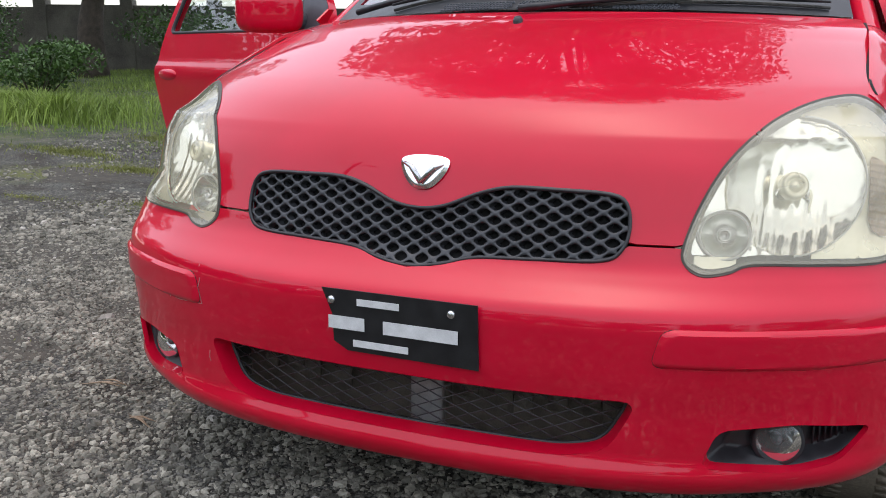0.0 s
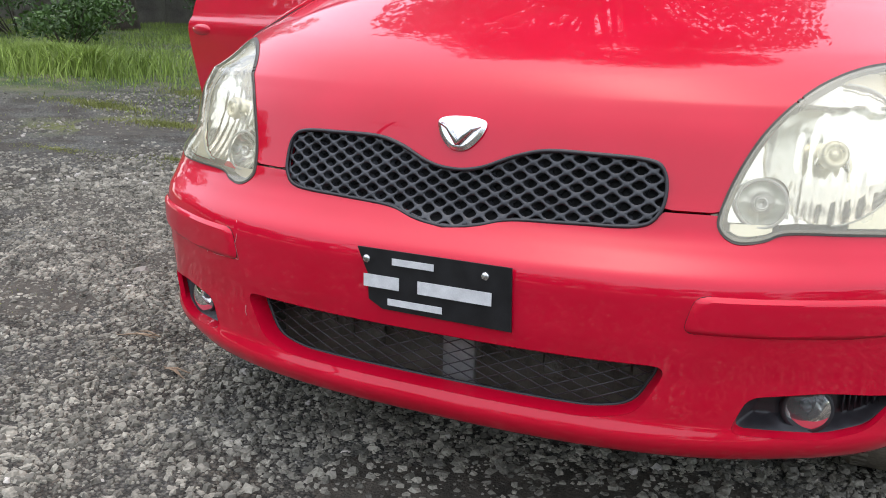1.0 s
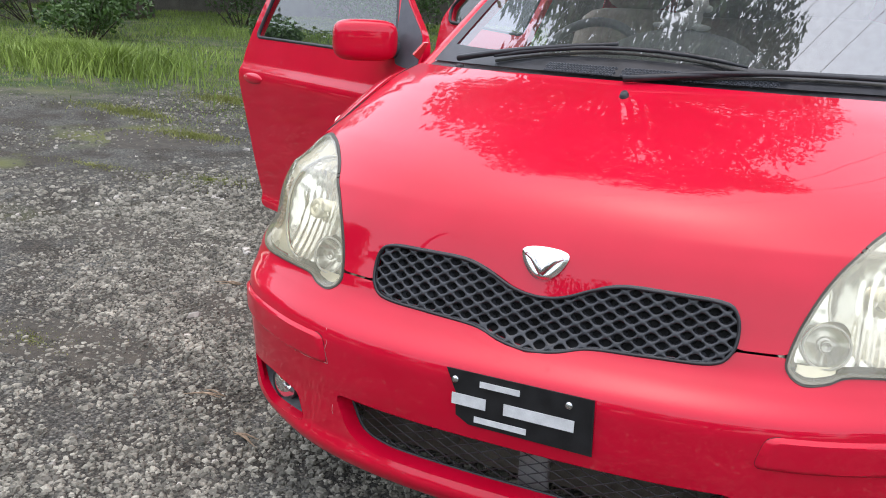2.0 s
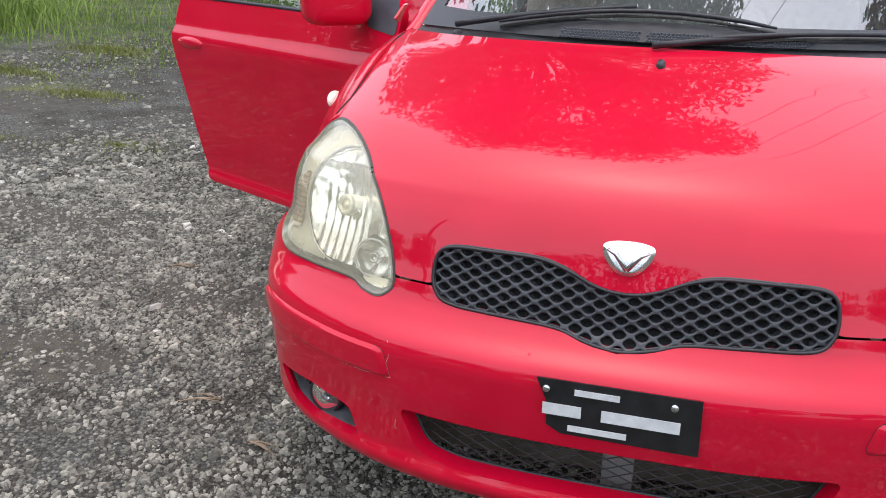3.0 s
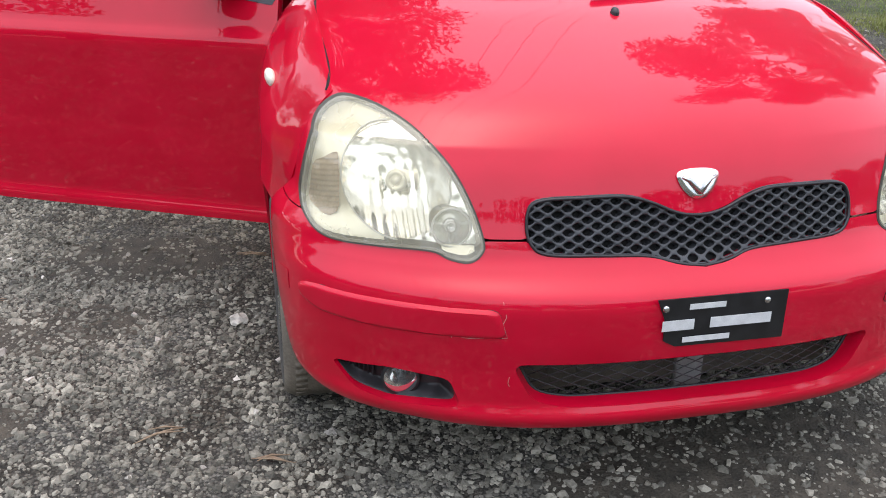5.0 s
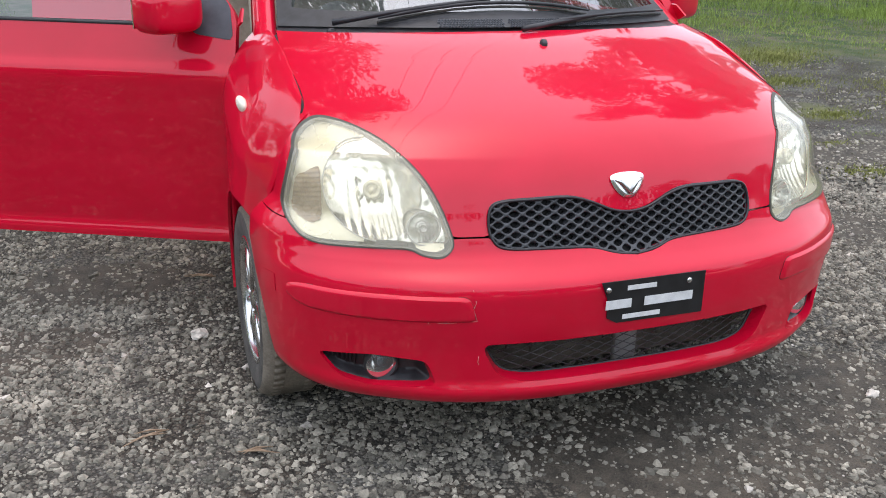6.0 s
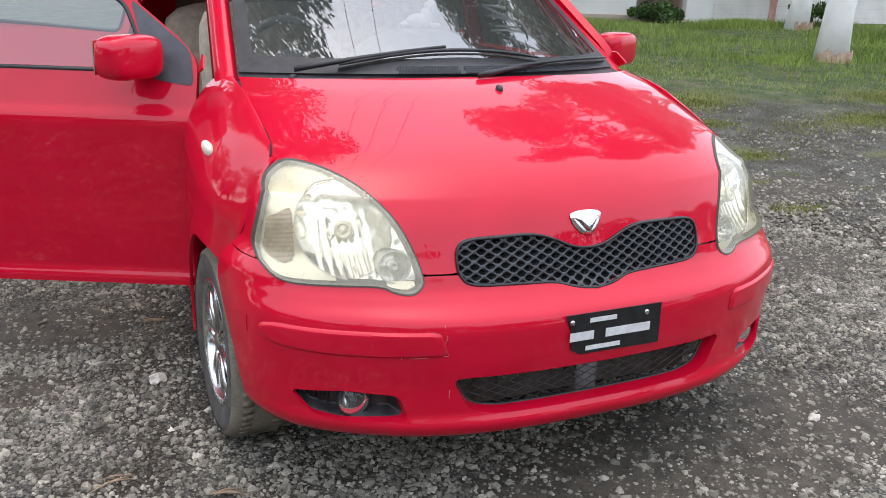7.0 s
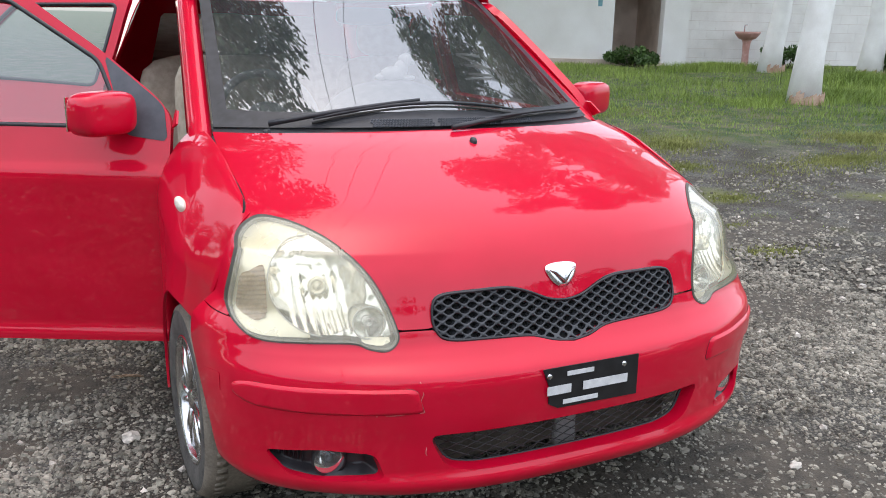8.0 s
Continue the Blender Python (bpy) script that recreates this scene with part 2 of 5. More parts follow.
def sheet(fn, us, vs, keep=None, flip=False, merge=0.0004):
    """A grid over fn(u, v), cut cleanly where keep(point) turns negative. Grid points near the cut are drawn onto it."""
    bm = bmesh.new()
    nu, nv = len(us), len(vs)
    Q = [[(u, v) for v in vs] for u in us]
    P = [[Vector(fn(u, v)) for v in vs] for u in us]
    G = [[keep(P[i][j]) if keep else 1.0 for j in range(nv)] for i in range(nu)]

    def between(a, b, t):
        return a[0] + (b[0] - a[0]) * t, a[1] + (b[1] - a[1]) * t

    def where(a, b, inside):
        lo, hi = 0.0, 1.0
        for _ in range(7):
            mid = (lo + hi) / 2
            if (keep(Vector(fn(*between(a, b, mid)))) >= 0) == inside:
                lo = mid
            else:
                hi = mid
        return (lo + hi) / 2

    if keep:
        moved = {}
        for i in range(nu):
            for j in range(nv):
                best = 0.34
                for k, l in ((i + 1, j), (i - 1, j), (i, j + 1), (i, j - 1)):
                    if 0 <= k < nu and 0 <= l < nv and (G[i][j] >= 0) != (G[k][l] >= 0):
                        t = where(Q[i][j], Q[k][l], G[i][j] >= 0)
                        if t < best:
                            best = t
                            moved[i, j] = between(Q[i][j], Q[k][l], t)
        for (i, j), q in moved.items():
            Q[i][j], P[i][j], G[i][j] = q, Vector(fn(*q)), 0.0
    made = {}

    def vert(i, j):
        if (i, j) not in made:
            made[i, j] = bm.verts.new(P[i][j])
        return made[i, j]

    def cross(a, b):
        key = (a, b) if a < b else (b, a)
        for i, j in key:
            if G[i][j] == 0.0:
                return vert(i, j)
        if key not in made:
            (i, j), (k, l) = key
            made[key] = bm.verts.new(fn(*between(Q[i][j], Q[k][l], where(Q[i][j], Q[k][l], G[i][j] >= 0))))
        return made[key]

    for i in range(nu - 1):
        for j in range(nv - 1):
            c = [(i, j), (i + 1, j), (i + 1, j + 1), (i, j + 1)]
            ins = [G[p][q] >= 0 for p, q in c]
            if not any(ins) or (not all(ins) and max(G[p][q] for p, q in c) <= 0):
                continue
            poly = []
            for k in range(4):
                if ins[k]:
                    poly.append(vert(*c[k]))
                if ins[k] != ins[(k + 1) % 4]:
                    poly.append(cross(c[k], c[(k + 1) % 4]))
            poly = [v for k, v in enumerate(poly) if v is not poly[k - 1]]
            if len(poly) >= 3 and len(set(poly)) == len(poly):
                bm.faces.new(poly[::-1] if flip else poly)
    bmesh.ops.remove_doubles(bm, verts=bm.verts, dist=merge)
    return bm


def largest(bm):
    """Keeps the largest connected piece of a mesh."""
    left, best = set(bm.verts), set()
    while left:
        seen, todo = set(), [next(iter(left))]
        while todo:
            v = todo.pop()
            if v in seen:
                continue
            seen.add(v)
            todo += [e.other_vert(v) for e in v.link_edges]
        left -= seen
        best = seen if len(seen) > len(best) else best
    bmesh.ops.delete(bm, geom=[v for v in bm.verts if v not in best], context="VERTS")
    return bm


def lin(a, b, n):
    return [a + (b - a) * i / (n - 1) for i in range(n)]


def box(cx, cy, cz, sx, sy, sz, m=None, bm=None):
    bm = bm or bmesh.new()
    mat = Matrix.Translation((cx, cy, cz)) @ Matrix.Diagonal((sx, sy, sz, 1))
    bmesh.ops.create_cube(bm, size=1, matrix=(m @ mat) if m else mat)
    return bm


def lathe(profile, m, n=48, bm=None):
    """Turns (radius, height) round the local z axis of m."""
    bm = bm or bmesh.new()
    rings = []
    for r, h in profile:
        rings.append([bm.verts.new(m @ Vector((r * math.cos(2 * math.pi * k / n), r * math.sin(2 * math.pi * k / n), h))) for k in range(n)])
    for a, b in zip(rings, rings[1:]):
        for k in range(n):
            bm.faces.new((a[k], a[(k + 1) % n], b[(k + 1) % n], b[k]))
    return bm


def tube(pts, radii, n=8, bm=None, closed=False):
    """A round bar along points."""
    bm = bm or bmesh.new()
    pts = [Vector(p) for p in pts]
    rings, side = [], None
    for i, p in enumerate(pts):
        if closed:
            d = (pts[(i + 1) % len(pts)] - pts[i - 1]).normalized()
        else:
            d = (pts[min(i + 1, len(pts) - 1)] - pts[max(i - 1, 0)]).normalized()
        if side is None:
            side = d.orthogonal().normalized()
        side = (side - d * side.dot(d)).normalized()
        up = d.cross(side)
        r = radii[i] if isinstance(radii, (list, tuple)) else radii
        rings.append([bm.verts.new(p + side * r * math.cos(2 * math.pi * k / n) + up * r * math.sin(2 * math.pi * k / n)) for k in range(n)])
    pairs = list(zip(rings, rings[1:])) + ([(rings[-1], rings[0])] if closed else [])
    for a, b in pairs:
        for k in range(n):
            bm.faces.new((a[k], a[(k + 1) % n], b[(k + 1) % n], b[k]))
    if not closed:
        bm.faces.new(rings[0][::-1])
        bm.faces.new(rings[-1])
    return bm


def mesh_object(name, verts, faces, mat, parent=None):
    me = bpy.data.meshes.new(name)
    me.from_pydata(verts, [], faces)
    me.materials.append(mat)
    ob = new(name, me)
    if parent:
        ob.parent = parent
    return ob


# ---------------------------------------------------------------- ground
def rise(x, y):
    """Height of the yard: level round the car, rising gently away from it."""
    r = math.hypot(x, y)
    far = max(0.0, r - 4.5)
    return 0.03 * far * min(1, far / 3) if r < 24 else 0.585


def ground_material():
    m, n, l, b = nodes_of("gravel_ground")
    geo = n.new("ShaderNodeNewGeometry")
    vor, vor2, big, mid = n.new("ShaderNodeTexVoronoi"), n.new("ShaderNodeTexVoronoi"), n.new("ShaderNodeTexNoise"), n.new("ShaderNodeTexNoise")
    vor.inputs["Scale"].default_value, vor2.inputs["Scale"].default_value = 105.0, 230.0
    big.inputs["Scale"].default_value, mid.inputs["Scale"].default_value = 0.55, 3.5
    big.inputs["Detail"].default_value = mid.inputs["Detail"].default_value = 6
    for t in (vor, vor2, big, mid):
        l.new(geo.outputs["Position"], t.inputs["Vector"])
    sep = n.new("ShaderNodeSeparateColor")
    l.new(vor.outputs["Color"], sep.inputs[0])
    r1 = n.new("ShaderNodeValToRGB")
    e = r1.color_ramp.elements
    e[0].color, e[1].color = (0.05, 0.05, 0.044, 1), (0.27, 0.262, 0.24, 1)
    l.new(sep.outputs[0], r1.inputs[0])
    r2 = n.new("ShaderNodeValToRGB")
    r2.color_ramp.elements[0].position, r2.color_ramp.elements[1].position = 0.4, 0.7
    r2.color_ramp.elements[0].color, r2.color_ramp.elements[1].color = (0.52, 0.45, 0.37, 1), (1.1, 1.1, 1.06, 1)
    l.new(mid.outputs["Fac"], r2.inputs[0])
    mul = n.new("ShaderNodeMix")
    mul.data_type, mul.blend_type = "RGBA", "MULTIPLY"
    mul.inputs[0].default_value = 1
    # cells darken to their edges: shade between small stones put into the colour
    gap, cut = n.new("ShaderNodeMapRange"), n.new("ShaderNodeMix")
    gap.inputs["From Min"].default_value, gap.inputs["From Max"].default_value = 0.35, 0.7
    gap.inputs["To Min"].default_value, gap.inputs["To Max"].default_value = 0.0, 0.75
    l.new(vor.outputs["Distance"], gap.inputs["Value"])
    cut.data_type = "RGBA"
    cut.inputs[7].default_value = (0.03, 0.028, 0.024, 1)
    l.new(gap.outputs[0], cut.inputs[0])
    l.new(r1.outputs[0], cut.inputs[6])
    l.new(cut.outputs[2], mul.inputs[6])
    l.new(r2.outputs[0], mul.inputs[7])
    # moss and soil away from the car
    ln = n.new("ShaderNodeVectorMath")
    ln.operation = "LENGTH"
    l.new(geo.outputs["Position"], ln.inputs[0])
    add = n.new("ShaderNodeMath")
    add.operation = "MULTIPLY_ADD"
    l.new(big.outputs["Fac"], add.inputs[0])
    add.inputs[1].default_value = 9.0
    l.new(ln.outputs["Value"], add.inputs[2])
    fac = n.new("ShaderNodeMapRange")
    fac.inputs["From Min"].default_value, fac.inputs["From Max"].default_value = 11.5, 14.0
    l.new(add.outputs[0], fac.inputs["Value"])
    soil = n.new("ShaderNodeValToRGB")
    soil.color_ramp.elements[0].color, soil.color_ramp.elements[1].color = (0.045, 0.085, 0.02, 1), (0.16, 0.14, 0.09, 1)
    soil.color_ramp.elements[0].position, soil.color_ramp.elements[1].position = 0.42, 0.68
    l.new(mid.outputs["Fac"], soil.inputs[0])
    mix = n.new("ShaderNodeMix")
    mix.data_type = "RGBA"
    l.new(fac.outputs[0], mix.inputs[0])
    patch_noise = n.new("ShaderNodeTexNoise")
    patch_noise.inputs["Scale"].default_value, patch_noise.inputs["Detail"].default_value = 0.9, 7
    l.new(geo.outputs["Position"], patch_noise.inputs["Vector"])
    where, away, both = n.new("ShaderNodeMapRange"), n.new("ShaderNodeMapRange"), n.new("ShaderNodeMath")
    where.inputs["From Min"].default_value, where.inputs["From Max"].default_value = 0.55, 0.66
    away.inputs["From Min"].default_value, away.inputs["From Max"].default_value = 3.2, 5.0
    l.new(patch_noise.outputs["Fac"], where.inputs["Value"])
    l.new(ln.outputs["Value"], away.inputs["Value"])
    both.operation = "MULTIPLY"
    l.new(where.outputs[0], both.inputs[0])
    l.new(away.outputs[0], both.inputs[1])
    moss = n.new("ShaderNodeMix")
    moss.data_type = "RGBA"
    moss.inputs[7].default_value = (0.15, 0.16, 0.05, 1)
    l.new(both.outputs[0], moss.inputs[0])
    l.new(mul.outputs[2], moss.inputs[6])
    l.new(moss.outputs[2], mix.inputs[6])
    l.new(soil.outputs[0], mix.inputs[7])
    l.new(mix.outputs[2], b.inputs["Base Color"])
    b.inputs["Roughness"].default_value = 0.9
    h = n.new("ShaderNodeMath")
    h.operation = "MULTIPLY_ADD"
    l.new(vor2.outputs["Distance"], h.inputs[0])
    h.inputs[1].default_value = 0.4
    l.new(vor.outputs["Distance"], h.inputs[2])
    bp = n.new("ShaderNodeBump")
    bp.invert = True
    bp.inputs["Strength"].default_value, bp.inputs["Distance"].default_value = 0.9, 0.012
    l.new(h.outputs[0], bp.inputs["Height"])
    l.new(bp.outputs[0], b.inputs["Normal"])
    return m


def build_ground():
    bm = bmesh.new()
    radii = [0.0, 0.6, 1.2, 1.8, 2.5, 3.2, 4, 5, 6, 7, 8, 9.5, 11, 13, 15, 18, 21, 24, 40, 90, 300, 1500]
    n, rings = 96, []
    for r in radii[1:]:
        ring = []
        for k in range(n):
            x, y = r * math.cos(2 * math.pi * k / n), r * math.sin(2 * math.pi * k / n)
            bumpy = 0.02 * noise.noise((x * 0.5, y * 0.5, 0)) if r > 3 else 0.0
            ring.append(bm.verts.new((x, y, rise(x, y) + bumpy)))
        rings.append(ring)
    c = bm.verts.new((0, 0, 0))
    for k in range(n):
        bm.faces.new((c, rings[0][k], rings[0][(k + 1) % n]))
    for a, b in zip(rings, rings[1:]):
        for k in range(n):
            bm.faces.new((a[k], b[k], b[(k + 1) % n], a[(k + 1) % n]))
    tagged(part("ground", bm, ground_material()), "grey gravel yard with moss patches and weeds", "ground", kind="structure")


build_ground()


# ---------------------------------------------------------------- car: surfaces
CAR = thing("hatchback_car", (0, 1.7, 0), "red small hatchback with driver door open on gravel", "car")
_place = Matrix.Translation((0, 1.7, 0)).inverted()


def car_part(name, bm, mat, parent=None, label="", **kw):
    """A part of the car, given in the yard's own coordinates."""
    parent = parent or CAR
    if parent != CAR and parent.parent != CAR:
        parent = parent.parent
    ob = part(name, bm, mat, parent, label, **kw)
    if ob.parent == CAR:
        ob.matrix_parent_inverse = _place
    return ob


NOSE_Z = [0.225, 0.24, 0.27, 0.30, 0.36, 0.44, 0.505, 0.535, 0.57, 0.60, 0.63, 0.66, 0.70, 0.75, 0.80, 0.855, 0.90, 0.942, 0.977, 1.003, 1.03]
NOSE_Y = [-0.058, -0.084, -0.098, -0.085, -0.084, -0.091, -0.092, -0.085, -0.036, -0.004, 0.008, 0.021, 0.035, 0.053, 0.087, 0.152, 0.25, 0.36, 0.46, 0.54, 0.645]
EDGE_Z = [0.225, 0.26, 0.34, 0.50, 0.58, 0.63, 0.70, 0.76, 0.82, 0.86, 0.901, 0.948, 0.993, 1.03]
EDGE_X = [0.775, 0.80, 0.815, 0.825, 0.822, 0.816, 0.804, 0.793, 0.764, 0.726, 0.708, 0.711, 0.715, 0.70]
EDGE_Y = [0.46, 0.46, 0.46, 0.46, 0.46, 0.44, 0.40, 0.385, 0.395, 0.40, 0.478, 0.602, 0.726, 0.885]


@functools.lru_cache(maxsize=20000)
def nose_slice(z):
    """Centre depth, half width, depth at the side, roundness and share of the curve used at a height."""
    k = min(1, max(0, (z - 0.80) / 0.10))
    k = k * k * (3 - 2 * k)
    w = min(0.026 if z > 0.69 else 0.007, max(0.0, (1.03 - z) * 0.5), max(0.0, z - 0.225))
    zs = [z + w * d for d in (-1, -0.66, -0.33, 0, 0.33, 0.66, 1)]
    soft = lambda xs, ys: sum(spline(xs, ys, q) for q in zs) / 7
    return soft(NOSE_Z, NOSE_Y), soft(EDGE_Z, EDGE_X), soft(EDGE_Z, EDGE_Y), 2.6 - 0.45 * min(1, max(0, (z - 0.58) / 0.2)), 1.0 - 0.1 * k


def flare(q, z):
    """How far the bumper's ends swell out over the wheels."""
    t = min(1, max(0, (q - 0.72) / 0.28))
    k = min(1, max(0, (0.68 - z) / 0.08))
    return 0.042 * k * k * (3 - 2 * k) * t * t * (3 - 2 * t)


def front_skin(u, z, out=0.0):
    """The front of the body: u from -1 to 1 across, z up."""
    yf, a, ye, n, rm = nose_slice(z)
    top = math.asin(rm ** (n / 2))
    ph = abs(u) * top
    r = math.sin(ph) ** (2 / n)
    c = max(0.0, math.cos(ph)) ** (2 / n)
    cm = max(0.0, math.cos(top)) ** (2 / n)
    x = math.copysign(a * r / rm + flare(r / rm, z), u) if u else 0.0
    y = yf + (ye - yf) * (1 - c) / (1 - cm)
    up = min(1, max(0, (z - 0.88) / 0.1))
    return Vector((x, y, z - 0.014 * up * (x / 0.7) ** 2))


def skin_y(x, z):
    """Depth of the front skin at a place across."""
    yf, a, ye, n, rm = nose_slice(z)
    q = min(abs(x) / a, 1)
    for _ in range(6):
        q = min(max(0.0, abs(x) - flare(q, z)) / a, 1)
    r = q * rm
    c = max(0.0, 1 - r**n) ** (1 / n)
    cm = max(0.0, 1 - rm**n) ** (1 / n)
    return yf + (ye - yf) * (1 - c) / (1 - cm)


def mirrored(pts):
    return [(-x, z) for x, z in reversed(pts)]


LAMP_PTS = [(0.457, 0.631), (0.474, 0.692), (0.507, 0.760), (0.555, 0.815), (0.602, 0.845), (0.655, 0.862), (0.705, 0.862), (0.75, 0.828), (0.781, 0.762), (0.80, 0.67), (0.792, 0.634), (0.755, 0.611), (0.66, 0.609), (0.56, 0.609), (0.525, 0.597), (0.487, 0.593), (0.462, 0.607)]
LAMP = Outline(loop(LAMP_PTS))
GRILLE_HALF = [(0.05, 0.675), (0.11, 0.699), (0.165, 0.712), (0.25, 0.712), (0.33, 0.709), (0.36, 0.695), (0.369, 0.66), (0.362, 0.625), (0.33, 0.604), (0.22, 0.599), (0.12, 0.594), (0.06, 0.580)]
GRILLE = Outline(loop([(0, 0.668)] + GRILLE_HALF + [(0, 0.573)] + mirrored(GRILLE_HALF)))
MOUTH = Outline(rounded([(-0.415, 0.396), (0.415, 0.396), (0.37, 0.308), (0.30, 0.292), (-0.30, 0.292), (-0.37, 0.308)], 0.03))
FOG_PTS = [(0.765, 0.345), (0.72, 0.288), (0.65, 0.276), (0.51, 0.288), (0.535, 0.352), (0.65, 0.359)]
FOG = Outline(rounded(FOG_PTS, 0.02))
ARCH_Y, ARCH_Z, ARCH_R = 0.64, 0.285, 0.315


def arch(p):
    return math.hypot(p[1] - ARCH_Y, p[2] - ARCH_Z) - ARCH_R


def bonnet_keep(p):
    ax = abs(p.x)
    return min(p.z - 0.633, -LAMP(ax, p.z) - 0.002, -GRILLE(p.x, p.z) - 0.001, max(p.z - 0.852, 0.69 - ax))


def bumper_keep(p):
    ax = abs(p.x)
    return min(max(0.629, 0.642 * (ax > 0.75)) - p.z, -LAMP(ax, p.z) - 0.002, -GRILLE(p.x, p.z) - 0.001, -MOUTH(p.x, p.z), -FOG(ax, p.z) if ax > 0.4 else 1, arch(p))


US = lin(-1, 1, 181)
bonnet = car_part("bonnet", largest(sheet(front_skin, US, lin(0.60, 1.03, 110), bonnet_keep)), RED, label="glossy red bonnet reflecting trees", thick=0.012)
bumper = car_part("front_bumper", sheet(front_skin, US, lin(0.225, 0.665, 120), bumper_keep), RED, label="red front bumper with scratched corners", thick=0.010)


def lips(name, outline, sign, depth, shrink, parent, mat=RED):
    """The return wall round an opening of the bumper."""
    bm = bmesh.new()
    c = outline.a.mean(0)
    rings = []
    for k in range(6):
        t = k / 5
        ring = []
        for x, z in dense(outline.a):
            s = 1 - shrink * t
            xx, zz = c[0] + (x - c[0]) * s * 0.999, c[1] + (z - c[1]) * (0.99 - shrink * 1.6 * t)
            ring.append(bm.verts.new((sign * xx, skin_y(x, z) - 0.0006 + depth * t, zz)))
        rings.append(ring)
    n = len(rings[0])
    for a, b in zip(rings, rings[1:]):
        for k in range(n):
            bm.faces.new((a[k], a[(k + 1) % n], b[(k + 1) % n], b[k]))
    return car_part(name, bm, mat, parent)


lips("intake_lip", MOUTH, 1, 0.042, 0.04, bumper)


def fender_skin(side):
    def fn(y, w):
        zs = spline([0.30, 0.36, 0.40, 0.477, 0.602, 0.726, 0.885, 1.06], [0.85, 0.857, 0.867, 0.899, 0.945, 0.985, 1.008, 1.015], y)
        X = spline([0.30, 0.41, 0.47, 0.55, 0.65, 0.85, 1.06], [0.802, 0.8135, 0.828, 0.857, 0.873, 0.865, 0.845], y)
        x0 = 0.714 if y < 0.75 else 0.714 - 0.02 * (y - 0.75)
        h, n = spline([0.33, 0.40, 0.67, 1.0], [0.21, 0.21, 0.225, 0.21], y), spline([0.33, 0.67], [1.55, 1.5], y)
        if w < 0.5:
            th = w * math.pi
            x, z = x0 + (X - x0) * math.sin(th) ** (2 / n), zs - h + h * math.cos(th) ** (2 / n)
        else:
            x, z = X, zs - h - (w - 0.5) * 2 * (zs - h - 0.20)
        d = math.hypot(y - ARCH_Y, z - ARCH_Z) - ARCH_R
        x += 0.008 * math.exp(-((max(0, d) / 0.05) ** 2)) - 0.02 * max(0, 0.4 - z)
        return Vector((side * x, y, z))
    return fn


def fender_keep(p):
    return min(arch(p), max(p.z - 0.644, p.y - 0.45), 1.035 - p.y, p.y - spline(EDGE_Z, EDGE_Y, p.z) + 0.003)


for side in (-1, 1):
    f = car_part("front_wing", sheet(fender_skin(side), lin(0.30, 1.06, 70), lin(0, 1, 80), fender_keep, flip=side > 0), RED, thick=0.008)
    car_part("wing_edge", largest(sheet(lambda u, z: front_skin(side * u, z), lin(0.6, 1, 60), lin(0.63, 0.90, 60), lambda p: min(-LAMP(abs(p.x), p.z) - 0.002, p.z - 0.644, max(0.852 - p.z, -9), abs(p.x) - 0.69), flip=side < 0)), RED, f, thick=0.006)
    # dark bar sunk between bonnet and wing, drawn for the shade of the gap
    seam = [front_skin(side, z) + Vector((side * 0.0035, 0.0, -0.003)) for z in lin(0.868, 1.022, 24)]
    car_part("bonnet_gap_shade", tube(seam, 0.0042, 6), DARK, f)
    ind = bmesh.new()
    bmesh.ops.create_uvsphere(ind, u_segments=20, v_segments=12, radius=1, matrix=Matrix.Translation((side * 0.838, 0.672, 0.845)) @ pose(0, 0, 0, 0, side * 20, 0) @ Matrix.Diagonal((0.015, 0.042, 0.025, 1)))
    car_part("side_repeater", ind, LAMP_CREAM, f, "clear oval side repeater lamp")


# ---------------------------------------------------------------- car: front fittings
def cell_depth(p):
    """Positive inside a cell of the grille, negative on the webs."""
    px, pz = 0.0405, 0.0236
    best = -1
    for row in (0, 1):
        cx = (math.floor((p.x - row * px / 2) / px + 0.5)) * px + row * px / 2
        zz = p.z - 0.62 - row * pz / 2
        cz = math.floor(zz / pz + 0.5) * pz + 0.62 + row * pz / 2
        s = (abs(p.x - cx) / 0.0126) ** 1.6 + (abs(p.z - cz) / 0.0074) ** 1.6
        best = max(best, 1 - s)
    return best


def grille_cells(p):
    return min(-cell_depth(p) * 0.01, GRILLE(p.x, p.z))


def grille_skin(x, z):
    return Vector((x, skin_y(x, z) * 0.8 + skin_y(x, 0.66) * 0.2 - 0.003, z))


def grille_web(x, z):
    """The webs, rounded over toward the cells."""
    p = grille_skin(x, z)
    return p + Vector((0, 0.0018 * math.exp(max(-1.0, cell_depth(p)) / 0.3), 0))


grille = car_part("upper_grille", sheet(grille_web, lin(-0.372, 0.372, 280), lin(0.57, 0.716, 76), grille_cells, merge=0.0002), GRILLE_PLASTIC, label="black honeycomb plastic grille", thick=0.016)
# black sheet close behind the cells, in place of the shade inside them
car_part("cell_shade", sheet(lambda x, z: grille_skin(x, z) + Vector((0, 0.02, 0)), lin(-0.385, 0.385, 60), lin(0.56, 0.726, 20), lambda p: GRILLE(p.x, p.z) + 0.001), DARK, grille)
car_part("surround", tube([(x, grille_skin(x, z).y + 0.008, z) for x, z in GRILLE.a[::2]], 0.0028, 6, closed=True), GRILLE_PLASTIC, grille)
ledge = bmesh.new()
rows = [[ledge.verts.new((x, (1 - k / 3) * (skin_y(x, z) + 0.003) + k / 3 * max(skin_y(x, z) + 0.004, grille_skin(x, z).y + 0.016), z)) for x, z in (GRILLE.a - (0, 0.645)) * (1.004 - 0.004 * k / 3, 1.012 - 0.01 * k / 3) + (0, 0.645)] for k in range(4)]
